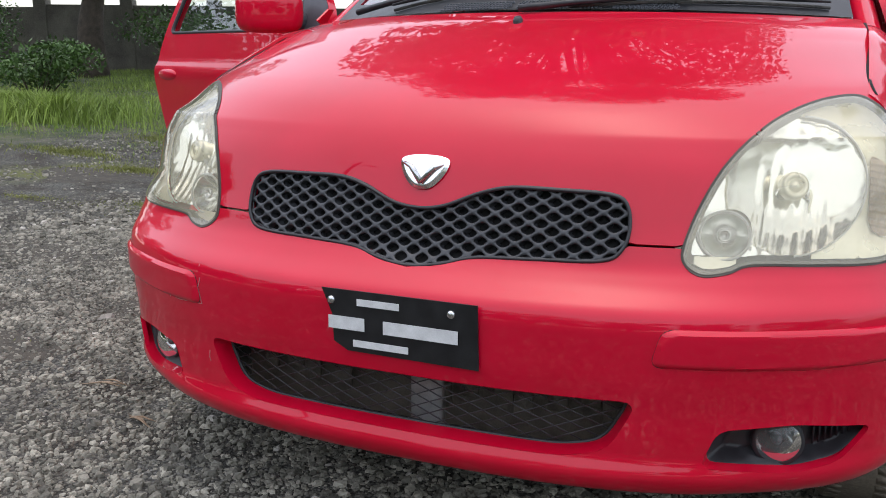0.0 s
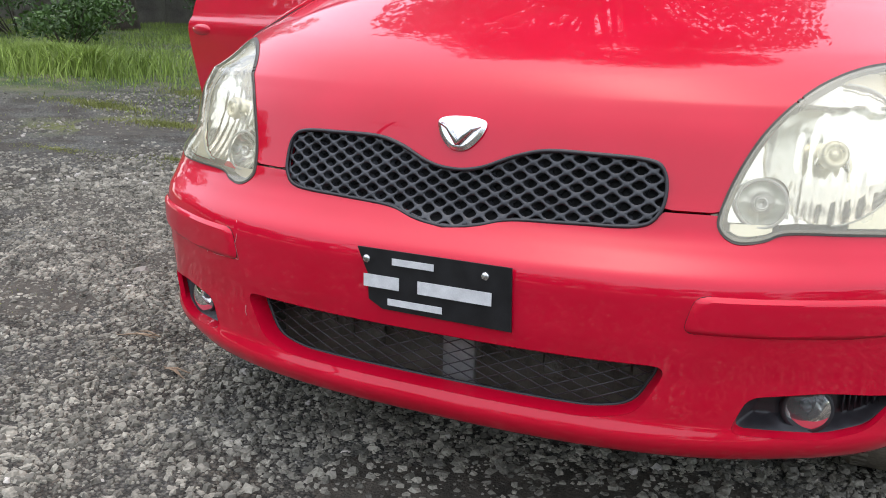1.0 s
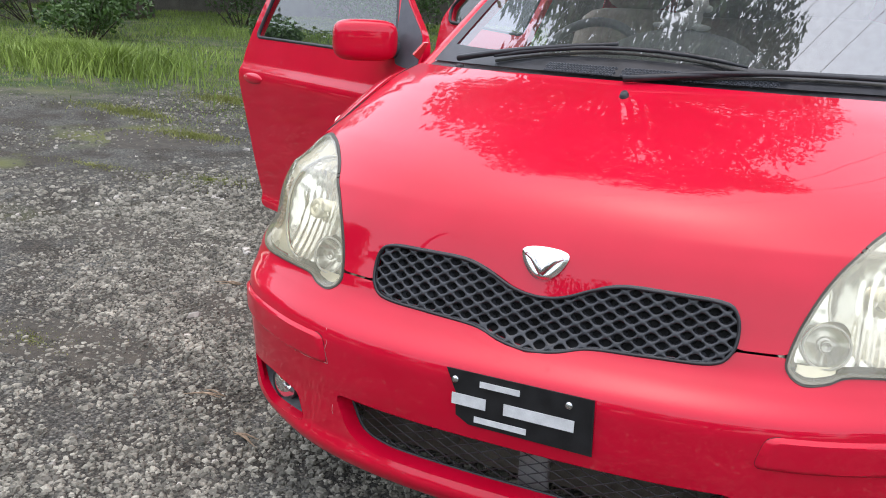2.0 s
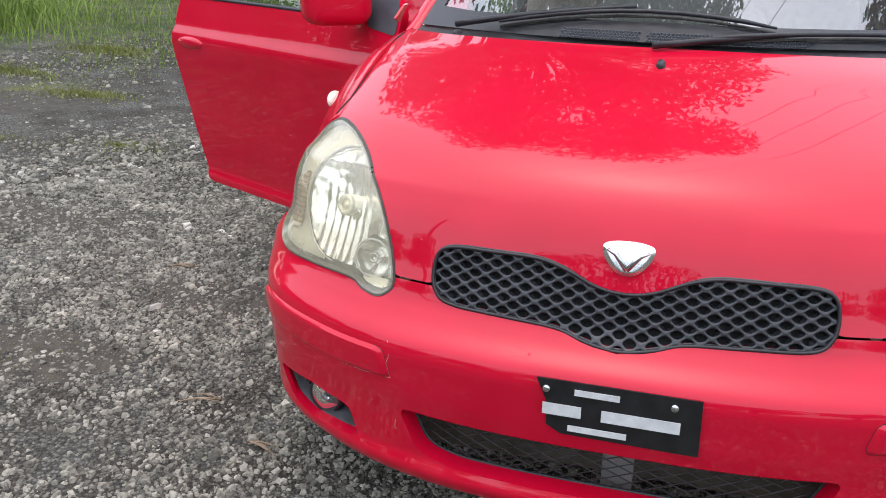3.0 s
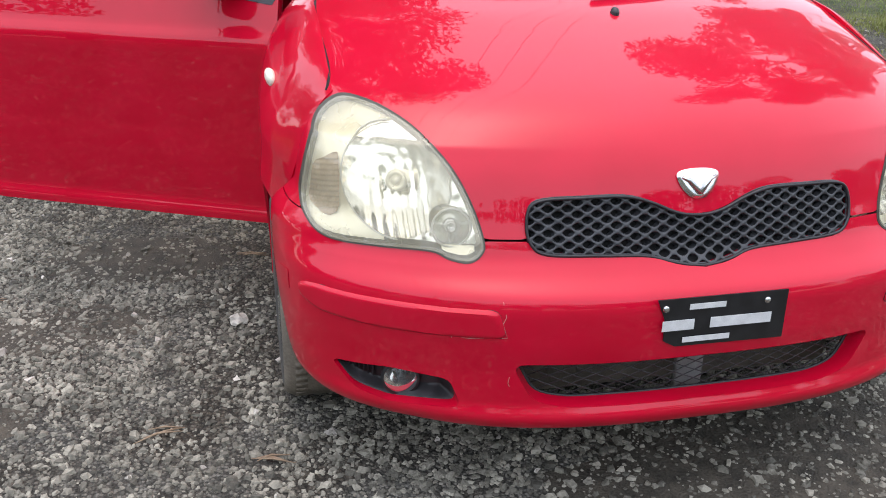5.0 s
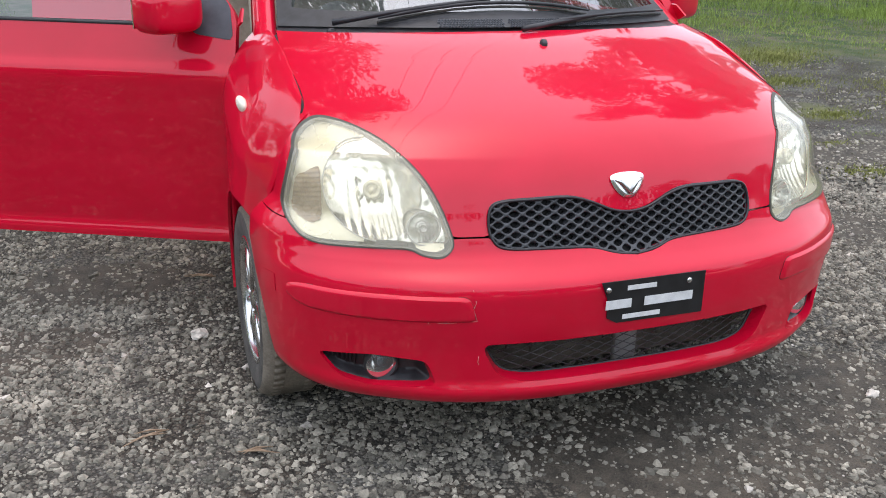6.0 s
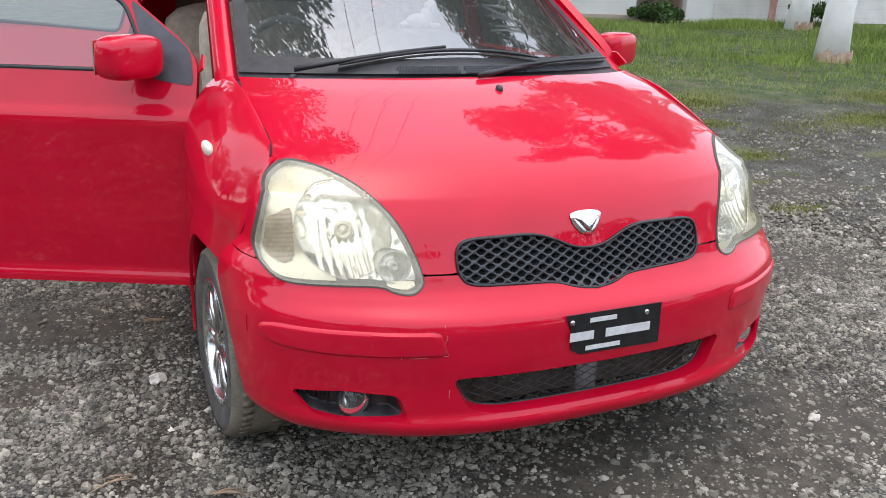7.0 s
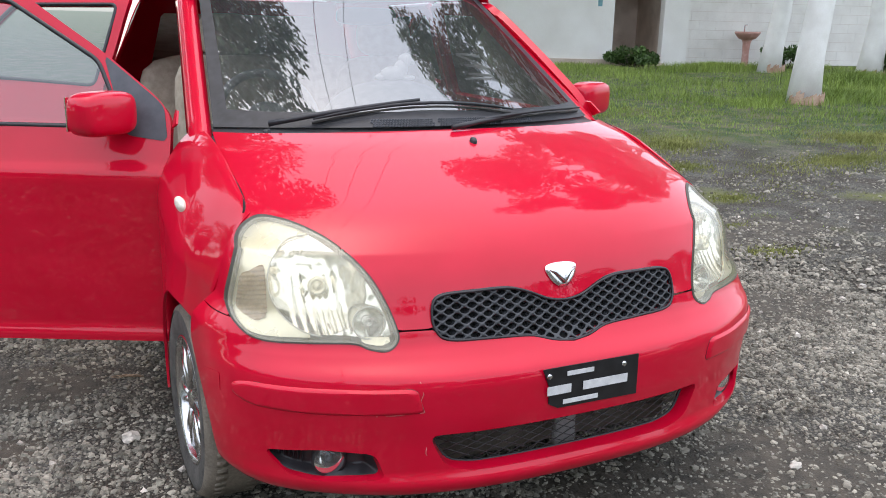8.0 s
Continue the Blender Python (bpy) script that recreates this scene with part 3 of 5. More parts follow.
for a, b in zip(rows, rows[1:]):
    for k in range(len(a)):
        ledge.faces.new((a[k], a[(k + 1) % len(a)], b[(k + 1) % len(a)], b[k]))
car_part("grille_ledge", ledge, RED, bumper)
rim = bmesh.new()
tube([grille_skin(x, z) + Vector((0, -0.002, 0)) for x, z in GRILLE.a], 0.0035, 6, rim, closed=True)
car_part("surround", rim, BLACK_PLASTIC, grille)


def badge():
    pts = [(-0.047, 0.748), (-0.03, 0.756), (0, 0.758), (0.03, 0.756), (0.047, 0.748), (0.04, 0.725), (0.02, 0.704), (0, 0.699), (-0.02, 0.704), (-0.04, 0.725)]
    o = Outline(loop(pts, 4))
    def fn(x, z):
        d = max(0, o(x, z))
        return Vector((x, skin_y(x, z) - 0.004 - 0.006 * min(1, d / 0.008), z))
    base = car_part("badge", sheet(fn, lin(-0.05, 0.05, 50), lin(0.695, 0.76, 40), lambda p: o(p.x, p.z)), CHROME, None, "chrome shield badge", thick=0.006)
    bm = bmesh.new()
    for s in (-1, 1):
        tube([(s * 0.038, skin_y(0.03, 0.745) - 0.011, 0.744), (s * 0.022, skin_y(0.02, 0.738) - 0.013, 0.738), (0, skin_y(0, 0.714) - 0.013, 0.712)], [0.003, 0.005, 0.005], 8, bm)
    car_part("emblem_bar", bm, ALLOY, base)


badge()
noz = lathe([(0.0, 0.012), (0.007, 0.012), (0.010, 0.006), (0.011, -0.004)], Matrix.Translation((0, 0.545, 1.004)) @ pose(0, 0, 0, 15, 0, 0) @ Matrix.Diagonal((1, 1.5, 1, 1)), 14)
car_part("washer_nozzle", noz, BLACK_PLASTIC, bonnet)


def plate():
    o = [(-0.132, 0.536), (0.158, 0.536), (0.161, 0.425), (-0.083, 0.427), (-0.110, 0.442), (-0.112, 0.49)]
    bm = bmesh.new()
    vs = [bm.verts.new((x, -0.0945 + 0.25 * (0.536 - z) * 0.06 - 0.002, z)) for x, z in o]
    bm.faces.new(vs)
    bmesh.ops.subdivide_edges(bm, edges=bm.edges, cuts=3)
    p = car_part("number_plate", bm, PLATE_BLACK, None, "chipped black number plate with white marks", thick=-0.003, smooth=False)
    yy = -0.0985
    def bar(x0, x1, z0, z1):
        car_part("marking", box((x0 + x1) / 2, yy, (z0 + z1) / 2, x1 - x0, 0.0012, z1 - z0), PLATE_WHITE, p, smooth=False)
    bar(-0.062, 0.018, 0.511, 0.523)
    bar(-0.118, -0.048, 0.466, 0.489)
    bar(-0.012, 0.125, 0.466, 0.489)
    bar(-0.07, 0.035, 0.437, 0.449)
    for x in (-0.113, 0.112):
        car_part("screw", lathe([(0.0, 0.004), (0.005, 0.0035), (0.0075, 0.001), (0.0075, -0.002)], Matrix.Translation((x, yy + 0.001, 0.516)) @ pose(0, 0, 0, 90, 0, 0), 14), ALLOY, p)


plate()


def intake():
    """Wire mesh, radiator and strut behind the lower mouth."""
    inner = Outline((MOUTH.a - MOUTH.a.mean(0)) * (0.962, 0.94) + MOUTH.a.mean(0))
    def at(x, z):
        return Vector((x, skin_y(x, 0.34) + 0.040, z))
    g = car_part("lower_grille", tube([at(x, z) for x, z in dense(inner.a, 0.02)], 0.004, 6, closed=True), BLACK_PLASTIC, label="dark expanded-metal mesh in the lower intake")
    bm = bmesh.new()
    for s in (-1, 1):
        c = -0.9
        while c < 0.9:
            run = []
            for k in range(121):
                x = -0.42 + 0.84 * k / 120
                z = 0.335 + s * 0.42 * (x - c)
                if 0.262 < z < 0.40 and inner(x, z) > 0:
                    run.append(at(x, z))
            if len(run) > 2:
                tube([run[0], run[len(run) // 2], run[-1]], 0.0013, 4, bm)
            c += 0.05
    car_part("wire_mesh", bm, GRILLE_PLASTIC, g)
    car_part("radiator", box(0, 0.115, 0.33, 0.86, 0.02, 0.2), RADIATOR, g, "dusty radiator core")
    car_part("strut", box(0.02, 0.02, 0.33, 0.06, 0.02, 0.2), STRUT_GREY, g, "grey metal strut behind the mesh")
    for k in range(14):
        car_part("cooler_fin", box(-0.37 + 0.056 * k + 0.01 * math.sin(k * 2.3), 0.09, 0.325 + 0.02 * math.sin(k * 1.7), 0.035, 0.01, 0.06 + 0.02 * math.sin(k)), RADIATOR, g)


intake()


def fog_lamp(side):
    hole = Outline([(x, z) for x, z in FOG.a])
    def fn(x, z):
        return Vector((side * x, skin_y(x, z) + 0.025 + 0.03 * min(1, max(0, hole(x, z)) / 0.02), z))
    p = car_part("fog_lamp", sheet(fn, lin(0.50, 0.77, 70), lin(0.272, 0.362, 30), lambda q: hole(abs(q.x), q.z) + 0.002, flip=side < 0), BLACK_PLASTIC, None, "round fog lamp in a black pocket", thick=0.004)
    yy = skin_y(0.622, 0.318)
    m = Matrix.Translation((side * 0.622, yy + 0.035, 0.318)) @ pose(0, 0, 0, 90, 0, side * 14)
    car_part("fog_reflector", lathe([(0.0, -0.03), (0.018, -0.024), (0.030, -0.01), (0.035, 0.004)], m, 28), REFLECTOR, p)
    car_part("fog_bulb", lathe([(0.0, 0.002), (0.007, 0.0), (0.009, -0.006), (0.009, -0.028)], m, 16), GREY_PLASTIC, p)
    car_part("fog_bezel", lathe([(0.035, 0.006), (0.041, 0.007), (0.043, -0.01)], m, 28), BLACK_PLASTIC, p)
    car_part("fog_lens", lathe([(0.0, 0.020), (0.012, 0.0185), (0.024, 0.014), (0.036, 0.006)], m, 28), FOG_GLASS, p)
    for k in range(7):
        x = 0.675 + 0.009 * k
        car_part("vent_slat", box(side * x, skin_y(x, 0.325) + 0.048, 0.325 + 0.001 * k, 0.003, 0.008, 0.04 - 0.003 * k), BLACK_PLASTIC, p)
    lips("fog_lip", FOG, side, 0.03, 0.02, p)


def moulding(side):
    o = Outline(rounded([(0.445, 0.519), (0.79, 0.517), (0.822, 0.505), (0.822, 0.478), (0.79, 0.459), (0.66, 0.454), (0.429, 0.458)], 0.018))
    def fn(u, z):
        p = front_skin(u * side, z)
        d = o(abs(p.x), z)
        lift = 0.0065 * min(1, max(0, d) / 0.006) + 0.0005
        q = front_skin(u * side + 0.002 * side, z) - p
        nrm = Vector((q.y, -q.x, 0)).normalized() * (1 if side > 0 else -1)
        return p + nrm * lift
    def keep(p):
        return min(o(min(abs(p.x), 0.80 + (p.y - 0.25) * 0.25 if p.y > 0.25 else 1), p.z), 0.36 - p.y)
    m = car_part("bumper_moulding", sheet(fn, lin(0.24, 1, 98), lin(0.448, 0.526, 24), keep, flip=side < 0), RED, None, "painted rub strip set in the bumper", thick=-0.001)
    # thin dark bar round the strip draws the shadow line at its edge
    outer = [k for k, (x, z) in enumerate(o.a) if x >= 0.785]
    joint = [*o.a[outer[-1] + 1:], *o.a[:outer[0]]]
    car_part("shadow_line", tube([(side * x, skin_y(x, z) - 0.0003, z) for x, z in joint], 0.0012, 5), DARK, m)
    if side > 0:
        car_part("tow_cap", lathe([(0.0, 0.001), (0.006, 0.001), (0.007, -0.001), (0.0085, -0.001), (0.0095, 0.002), (0.011, 0.0)], Matrix.Translation((0.722, skin_y(0.72, 0.487) - 0.004, 0.487)) @ pose(0, 0, 0, 90, 0, 42), 18), RED, m)


for side in (-1, 1):
    fog_lamp(side)
    moulding(side)


def scratch(pts, w=0.0006):
    """A thin line scuffed through the paint of the bumper."""
    car_part("scratch", tube([(x, skin_y(x, z) - 0.0005, z) for x, z in pts], w, 4), SCUFF_SHEEN, bumper)


scratch([(-0.436, 0.535), (-0.431, 0.505), (-0.437, 0.49), (-0.428, 0.46)])
scratch([(-0.427, 0.459), (-0.50, 0.454), (-0.58, 0.455), (-0.66, 0.457)], 0.0005)
scratch([(-0.535, 0.475), (-0.534, 0.452)])
scratch([(-0.418, 0.365), (-0.42, 0.35), (-0.417, 0.343)])


def headlamp(side):
    us, zs = lin(0.2, 1, 100), lin(0.585, 0.868, 100)
    def skin(out):
        def fn(u, z):
            p = front_skin(u * side, z)
            c = Vector((side * 0.45, 0.5, 0.6))
            return p + (p - c).normalized() * out
        return fn
    h = car_part("headlamp", sheet(skin(-0.085), us[::2], zs[::2], lambda p: LAMP(abs(p.x) * 1.06, p.z + 0.003), flip=side < 0), BEZEL, label="large yellowed clear headlamp")
    car_part("lamp_lens", sheet(skin(0.004), us, zs, lambda p: LAMP(abs(p.x), p.z), flip=side < 0), LENS, h, "hazed yellowed plastic lens")
    car_part("gasket", sheet(skin(0.002), us, zs, lambda p: min(LAMP(abs(p.x), p.z) + 0.004, 0.0042 - LAMP(abs(p.x), p.z)), flip=side < 0), GASKET, h, thick=0.02)
    cx, cz, rad = 0.612, 0.725, 0.108
    gx, gz = lin(0.455, 0.80, 88), lin(0.59, 0.868, 74)
    def in_bowl(x, z):
        """The main reflector: a dish that runs on to the inner edge of the lamp."""
        return rad - math.hypot(max(0.0, x - cx), z - cz) if x > cx else rad * 1.02 - abs(z - cz)
    def off_parking(x, z):
        return math.hypot(x - 0.513, z - 0.648) - 0.039
    def dish(x, z):
        r = min(1.0, math.hypot(x - cx, z - cz) / rad)
        y = skin_y(x, z) + 0.026 + 0.05 * (1 - r * r)
        flute = min(1, max(0, (0.075 - abs(x - cx)) / 0.02)) * min(1, max(0, (cz + 0.035 - z) / 0.02))
        y -= 0.004 * flute * abs(math.sin((x - cx) * math.pi / 0.021))
        y += 0.0022 * noise.noise((x * 26, z * 26, 1.7 + side)) + 0.0015 * noise.noise((x * 70, z * 50, 4))
        return Vector((side * x, y, z))
    car_part("main_reflector", sheet(dish, gx, gz, lambda p: min(LAMP(abs(p.x), p.z) - 0.008, in_bowl(abs(p.x), p.z), off_parking(abs(p.x), p.z)), flip=side < 0), REFLECTOR, h, "fluted chrome reflector", thick=0.002)
    def panel(x, z):
        return Vector((side * x, skin_y(x, z) + 0.017 + 0.0012 * math.sin(x * 2 * math.pi / 0.017), z))
    car_part("lamp_bezel", sheet(panel, gx[::2], gz[::2], lambda p: min(LAMP(abs(p.x), p.z) - 0.004, -in_bowl(abs(p.x), p.z)), flip=side < 0), BEZEL, h, "cream silvered bezel panel", thick=0.003)
    arc = [(cx + rad * math.cos(a), cz + rad * math.sin(a)) for a in lin(-1.5, 1.55, 40)]
    arc = [(x, z) for x, z in arc if LAMP(x, z) > 0.006]
    car_part("reflector_rim", tube([(side * x, skin_y(x, z) + 0.014, z) for x, z in arc], 0.0018, 6), PLATE_WHITE, h)
    m = Matrix.Translation((side * cx, skin_y(cx, cz) + 0.036, cz)) @ pose(0, 0, 0, 76, 0, side * 20)
    car_part("bulb_shield", lathe([(0.0, 0.0), (0.009, -0.001), (0.010, -0.004), (0.014, -0.004), (0.015, 0.001), (0.022, -0.002), (0.024, -0.012), (0.021, -0.05)], m, 28), BEZEL, h, "round bulb shield")
    for dx in (-0.026, 0.026):
        car_part("shield_stay", tube([m @ Vector((dx * 0.8, -0.005, -0.02)), m @ Vector((dx * 1.3, -0.03, -0.035))], 0.003, 6), REFLECTOR, h)
    pm = Matrix.Translation((side * 0.513, skin_y(0.513, 0.648) + 0.016, 0.648)) @ pose(0, 0, 0, 80, 0, side * 8)
    bm = bmesh.new()
    rings = []
    for t in (0.2, 0.4, 0.6, 0.8, 1.0):
        rings.append([bm.verts.new(pm @ Vector((0.038 * t * math.cos(a), 0.038 * t * math.sin(a), -0.026 * (1 - t * t) + 0.003 * t * abs(math.sin(0.038 * t * math.cos(a) * math.pi / 0.011)) * (math.sin(a) < 0.2)))) for a in (2 * math.pi * k / 44 for k in range(44))])
    for p, q in zip(rings, rings[1:]):
        for k in range(44):
            bm.faces.new((p[k], p[(k + 1) % 44], q[(k + 1) % 44], q[k]))
    car_part("parking_reflector", bm, REFLECTOR, h, "small round fluted reflector")
    car_part("parking_bezel", tube([pm @ Vector((0.0395 * math.cos(a), 0.0395 * math.sin(a), 0.006)) for a in lin(0, 2 * math.pi * 35 / 36, 36)], 0.0024, 6, closed=True), PLATE_WHITE, h)
    car_part("parking_bulb", lathe([(0.0, -0.004), (0.006, -0.003), (0.007, 0.002), (0.011, 0.002), (0.0125, -0.006), (0.0125, -0.03)], pm, 20), CHROME, h)
    amber = Outline(rounded([(0.722, 0.775), (0.772, 0.742), (0.786, 0.66), (0.75, 0.64), (0.728, 0.66)], 0.012))
    def ribbed(x, z):
        return Vector((side * x, skin_y(x, z) + 0.011 + 0.0025 * math.sin((z + 0.25 * x) * 2 * math.pi / 0.0105), z))
    car_part("indicator_ribs", sheet(ribbed, lin(0.72, 0.79, 14), lin(0.635, 0.78, 90), lambda p: amber(abs(p.x), p.z), flip=side < 0), AMBER, h, "faded amber ribbed indicator", thick=0.002)


for side in (-1, 1):
    headlamp(side)


# ---------------------------------------------------------------- car: cabin shell
SEC_S = [0, 0.10, 0.26, 0.40, 0.50, 0.66, 0.80, 0.86, 0.92, 1.0]
SEC_X = [0.785, 0.815, 0.834, 0.836, 0.800, 0.715, 0.625, 0.56, 0.36, 0.0]
SEC_Z = [0.19, 0.33, 0.60, 0.83, 0.985, 1.21, 1.43, 1.485, 1.515, 1.525]


@functools.lru_cache(maxsize=20000)
def section(s):
    return spline(SEC_S, SEC_X, s), spline(SEC_S, SEC_Z, s)


def shell_skin(side, out=0.0):
    def fn(y, s):
        x, z = section(s)
        x += 0.014 / (1 + math.exp(min(40, (z - 0.888) / 0.006))) * (z > 0.6) * min(1, (z - 0.6) / 0.25) + 0.016 / (1 + math.exp(max(-40, min(40, (z - 0.352) / 0.006))))
        k = max(0, (y - 2.4) / 1.2)
        x *= 1 - 0.10 * k * k
        if z > 1.3:
            z -= (z - 1.3) * 0.35 * k * k
            z -= 0.10 * max(0, (1.9 - y)) ** 2 * (z > 1.4)
        return Vector((side * (x + out), y, z))
    return fn


def glass_y(x, z):
    """Depth of the windscreen at a height."""
    t = (z - 1.03) / 0.45
    return 0.66 + 0.90 * t + (0.28 - 0.12 * t) * (x / 0.69) ** 2


def rear_y(z):
    return 3.53 - (0.36 * (z - 0.95) if z > 0.95 else 0.0) - (0.05 * max(0, 0.4 - z))


DOOR = Outline(rounded([(1.05, 0.315), (1.05, 1.04), (1.09, 1.095), (1.27, 1.23), (1.58, 1.43), (2.14, 1.435), (2.25, 0.95), (2.24, 0.82), (2.17, 0.58), (2.085, 0.315)], 0.03))
DOOR_GLASS = Outline(rounded([(1.195, 1.008), (1.29, 1.205), (1.59, 1.385), (2.095, 1.39), (2.185, 1.008)], 0.03))
REAR_GLASS = Outline(rounded([(2.28, 1.05), (2.21, 1.385), (2.65, 1.375), (2.86, 1.15), (2.84, 1.08)], 0.03))
REAR_DOOR = Outline(rounded([(2.095, 0.315), (2.18, 0.58), (2.25, 0.82), (2.26, 0.95), (2.15, 1.435), (2.70, 1.42), (2.92, 1.1), (2.88, 0.75), (2.66, 0.5), (2.6, 0.315)], 0.03))
REAR_ARCH_Y = 3.01


def shell_keep(side):
    def keep(p):
        back = math.hypot(p.y - REAR_ARCH_Y, p.z - ARCH_Z) - ARCH_R
        ws = p.y - glass_y(p.x, p.z) + 0.035 if p.z > 1.02 else p.y - 1.04
        return min(back, ws, rear_y(p.z) - p.y, -DOOR(p.y, p.z) - 0.002, -REAR_DOOR(p.y, p.z) - 0.002)
    return keep


SH_Y, SH_S = lin(0.70, 3.56, 110), lin(0, 1, 80)
HINGE = Vector((-0.80, 1.06, 0))
OPEN = Matrix.Translation(HINGE) @ pose(0, 0, 0, 0, 0, 64) @ Matrix.Translation(-HINGE)


REAR_HINGE = Vector((-0.82, 2.17, 0))
OPEN_REAR = Matrix.Translation(REAR_HINGE) @ pose(0, 0, 0, 0, 0, 62) @ Matrix.Translation(-REAR_HINGE)


def door_part(side, outline, panes, y0, y1, swing):
    m = swing or Matrix.Identity(4)
    base = shell_skin(side)
    fn = lambda y, s: m @ base(y, s)
    inv = m.inverted()
    ys, ss = (lin(y0, y1, 64), lin(0.06, 0.84, 118)) if swing else (lin(y0, y1, 36), lin(0.06, 0.84, 44))
    def keep(p):
        q = inv @ p
        return min(outline(q.y, q.z) - 0.002, -panes(q.y, q.z))
    d = car_part("side_door", sheet(fn, ys, ss, keep, flip=side < 0), RED, label="red door swung wide open" if swing else "", thick=0.03)
    inset = shell_skin(side, -0.014)
    g = car_part("door_window", sheet(lambda y, s: m @ inset(y, s), ys, lin(0.48, 0.84, 20), lambda p: panes((inv @ p).y, (inv @ p).z) + 0.006, flip=side < 0), DOOR_PANE, d)
    edge = tube([m @ Vector((side * (spline(SEC_Z, SEC_X, z) - 0.004), y, z)) for y, z in panes.a], 0.008, 6, closed=True)
    car_part("window_seal", edge, BLACK_PLASTIC, d)
    return d, m


def door_fit(side, d, m, y_handle):
    xs = spline(SEC_Z, SEC_X, 0.835)
    bm = bmesh.new()
    bmesh.ops.create_uvsphere(bm, u_segments=20, v_segments=12, radius=1, matrix=m @ Matrix.Translation((side * (xs + 0.010), y_handle, 0.848)) @ Matrix.Diagonal((0.016, 0.085, 0.022, 1)))
    car_part("door_handle", bm, RED, d, "red pull handle")
    bm = bmesh.new()
    bmesh.ops.create_uvsphere(bm, u_segments=20, v_segments=12, radius=1, matrix=m @ Matrix.Translation((side * (xs + 0.002), y_handle - 0.012, 0.812)) @ Matrix.Diagonal((0.006, 0.052, 0.028, 1)))
    # the cup's bright reflection is put into its colour
    car_part("handle_cup", bm, SCUFF_SHEEN, d, "handle recess with its reflection painted pale")


def mirror(side, d, m):
    fn = shell_skin(side, 0.002)
    tri = Outline(rounded([(1.06, 0.968), (1.075, 1.07), (1.10, 1.095), (1.275, 1.225), (1.19, 0.985)], 0.02))
    sail = car_part("mirror_sail", sheet(lambda y, s: m @ fn(y, s), lin(1.05, 1.32, 40), lin(0.45, 0.72, 40), lambda p: tri((m.inverted() @ p).y, (m.inverted() @ p).z), flip=side < 0), GREY_PLASTIC, d, thick=0.01)
    head = bmesh.new()
    bmesh.ops.create_cube(head, size=1)
    bmesh.ops.subdivide_edges(head, edges=head.edges, cuts=6, use_grid_fill=True)
    mm = m @ Matrix.Translation((side * 0.895, 1.225, 1.06)) @ pose(0, 0, 0, 0, 0, side * 27)
    for v in head.verts:
        q = v.co * 2
        n = (abs(q.x) ** 4 + abs(q.y) ** 4 + abs(q.z) ** 4) ** 0.25
        l = q / n if n else q
        v.co = mm @ Vector((l.x * 0.105, l.y * 0.05 * (1 + 0.2 * (l.y < 0)), l.z * 0.066))
    hd = car_part("mirror_housing", head, RED, d, "red wing mirror housing")
    car_part("mirror_glass", box(side * 0, 0.053, 0, 0.17, 0.004, 0.10, mm), CHROME, hd, smooth=False)
    car_part("mirror_stalk", tube([m @ Vector((side * 0.77, 1.21, 1.03)), m @ Vector((side * 0.86, 1.20, 1.03))], [0.03, 0.025], 10), GREY_PLASTIC, hd)


for side in (-1, 1):
    car_part("body_side", sheet(shell_skin(side), SH_Y, SH_S, shell_keep(side), flip=side < 0), RED, thick=0.006)
    d, m = door_part(side, DOOR, DOOR_GLASS, 1.03, 2.27, OPEN if side < 0 else None)
    door_fit(side, d, m, 2.115)
    mirror(side, d, m)
    if side < 0:
        fn_in = shell_skin(side, -0.055)
        lining = sheet(lambda y, s: m @ fn_in(y, s), lin(1.06, 2.24, 44), lin(0.07, 0.5, 30), lambda p: DOOR((m.inverted() @ p).y, (m.inverted() @ p).z) - 0.02, flip=True)
        car_part("door_lining", lining, SEAT_CLOTH, d, "beige inner door lining", thick=0.02)
    d, m = door_part(side, REAR_DOOR, REAR_GLASS, 2.08, 2.95, OPEN_REAR if side < 0 else None)
    door_fit(side, d, m, 2.68)

# windscreen, roof front, tailgate
WS_T = lin(0, 1, 24)


def screen(u, t):
    z = 1.035 + 0.445 * t
    hw = 0.685 - 0.115 * t
    x = u * hw
    return Vector((x, glass_y(x, z), z - 0.015 * u * u))


windscreen = car_part("windscreen", sheet(screen, lin(-1, 1, 50), WS_T), GLASS, label="sloping windscreen reflecting sky and leaves")
for side in (-1, 1):
    car_part("screen_band", sheet(lambda u, t: screen(side * (0.94 + 0.06 * u), t) + Vector((0, -0.002, 0.003)), lin(0, 1, 4), WS_T, flip=side < 0), BLACK_PLASTIC, windscreen)
car_part("screen_base", sheet(lambda u, t: screen(u, t * (0.085 + 0.03 * u**6)) + Vector((0, -0.002, 0.003)), lin(-1, 1, 50), lin(0, 1, 5)), BLACK_PLASTIC, windscreen)


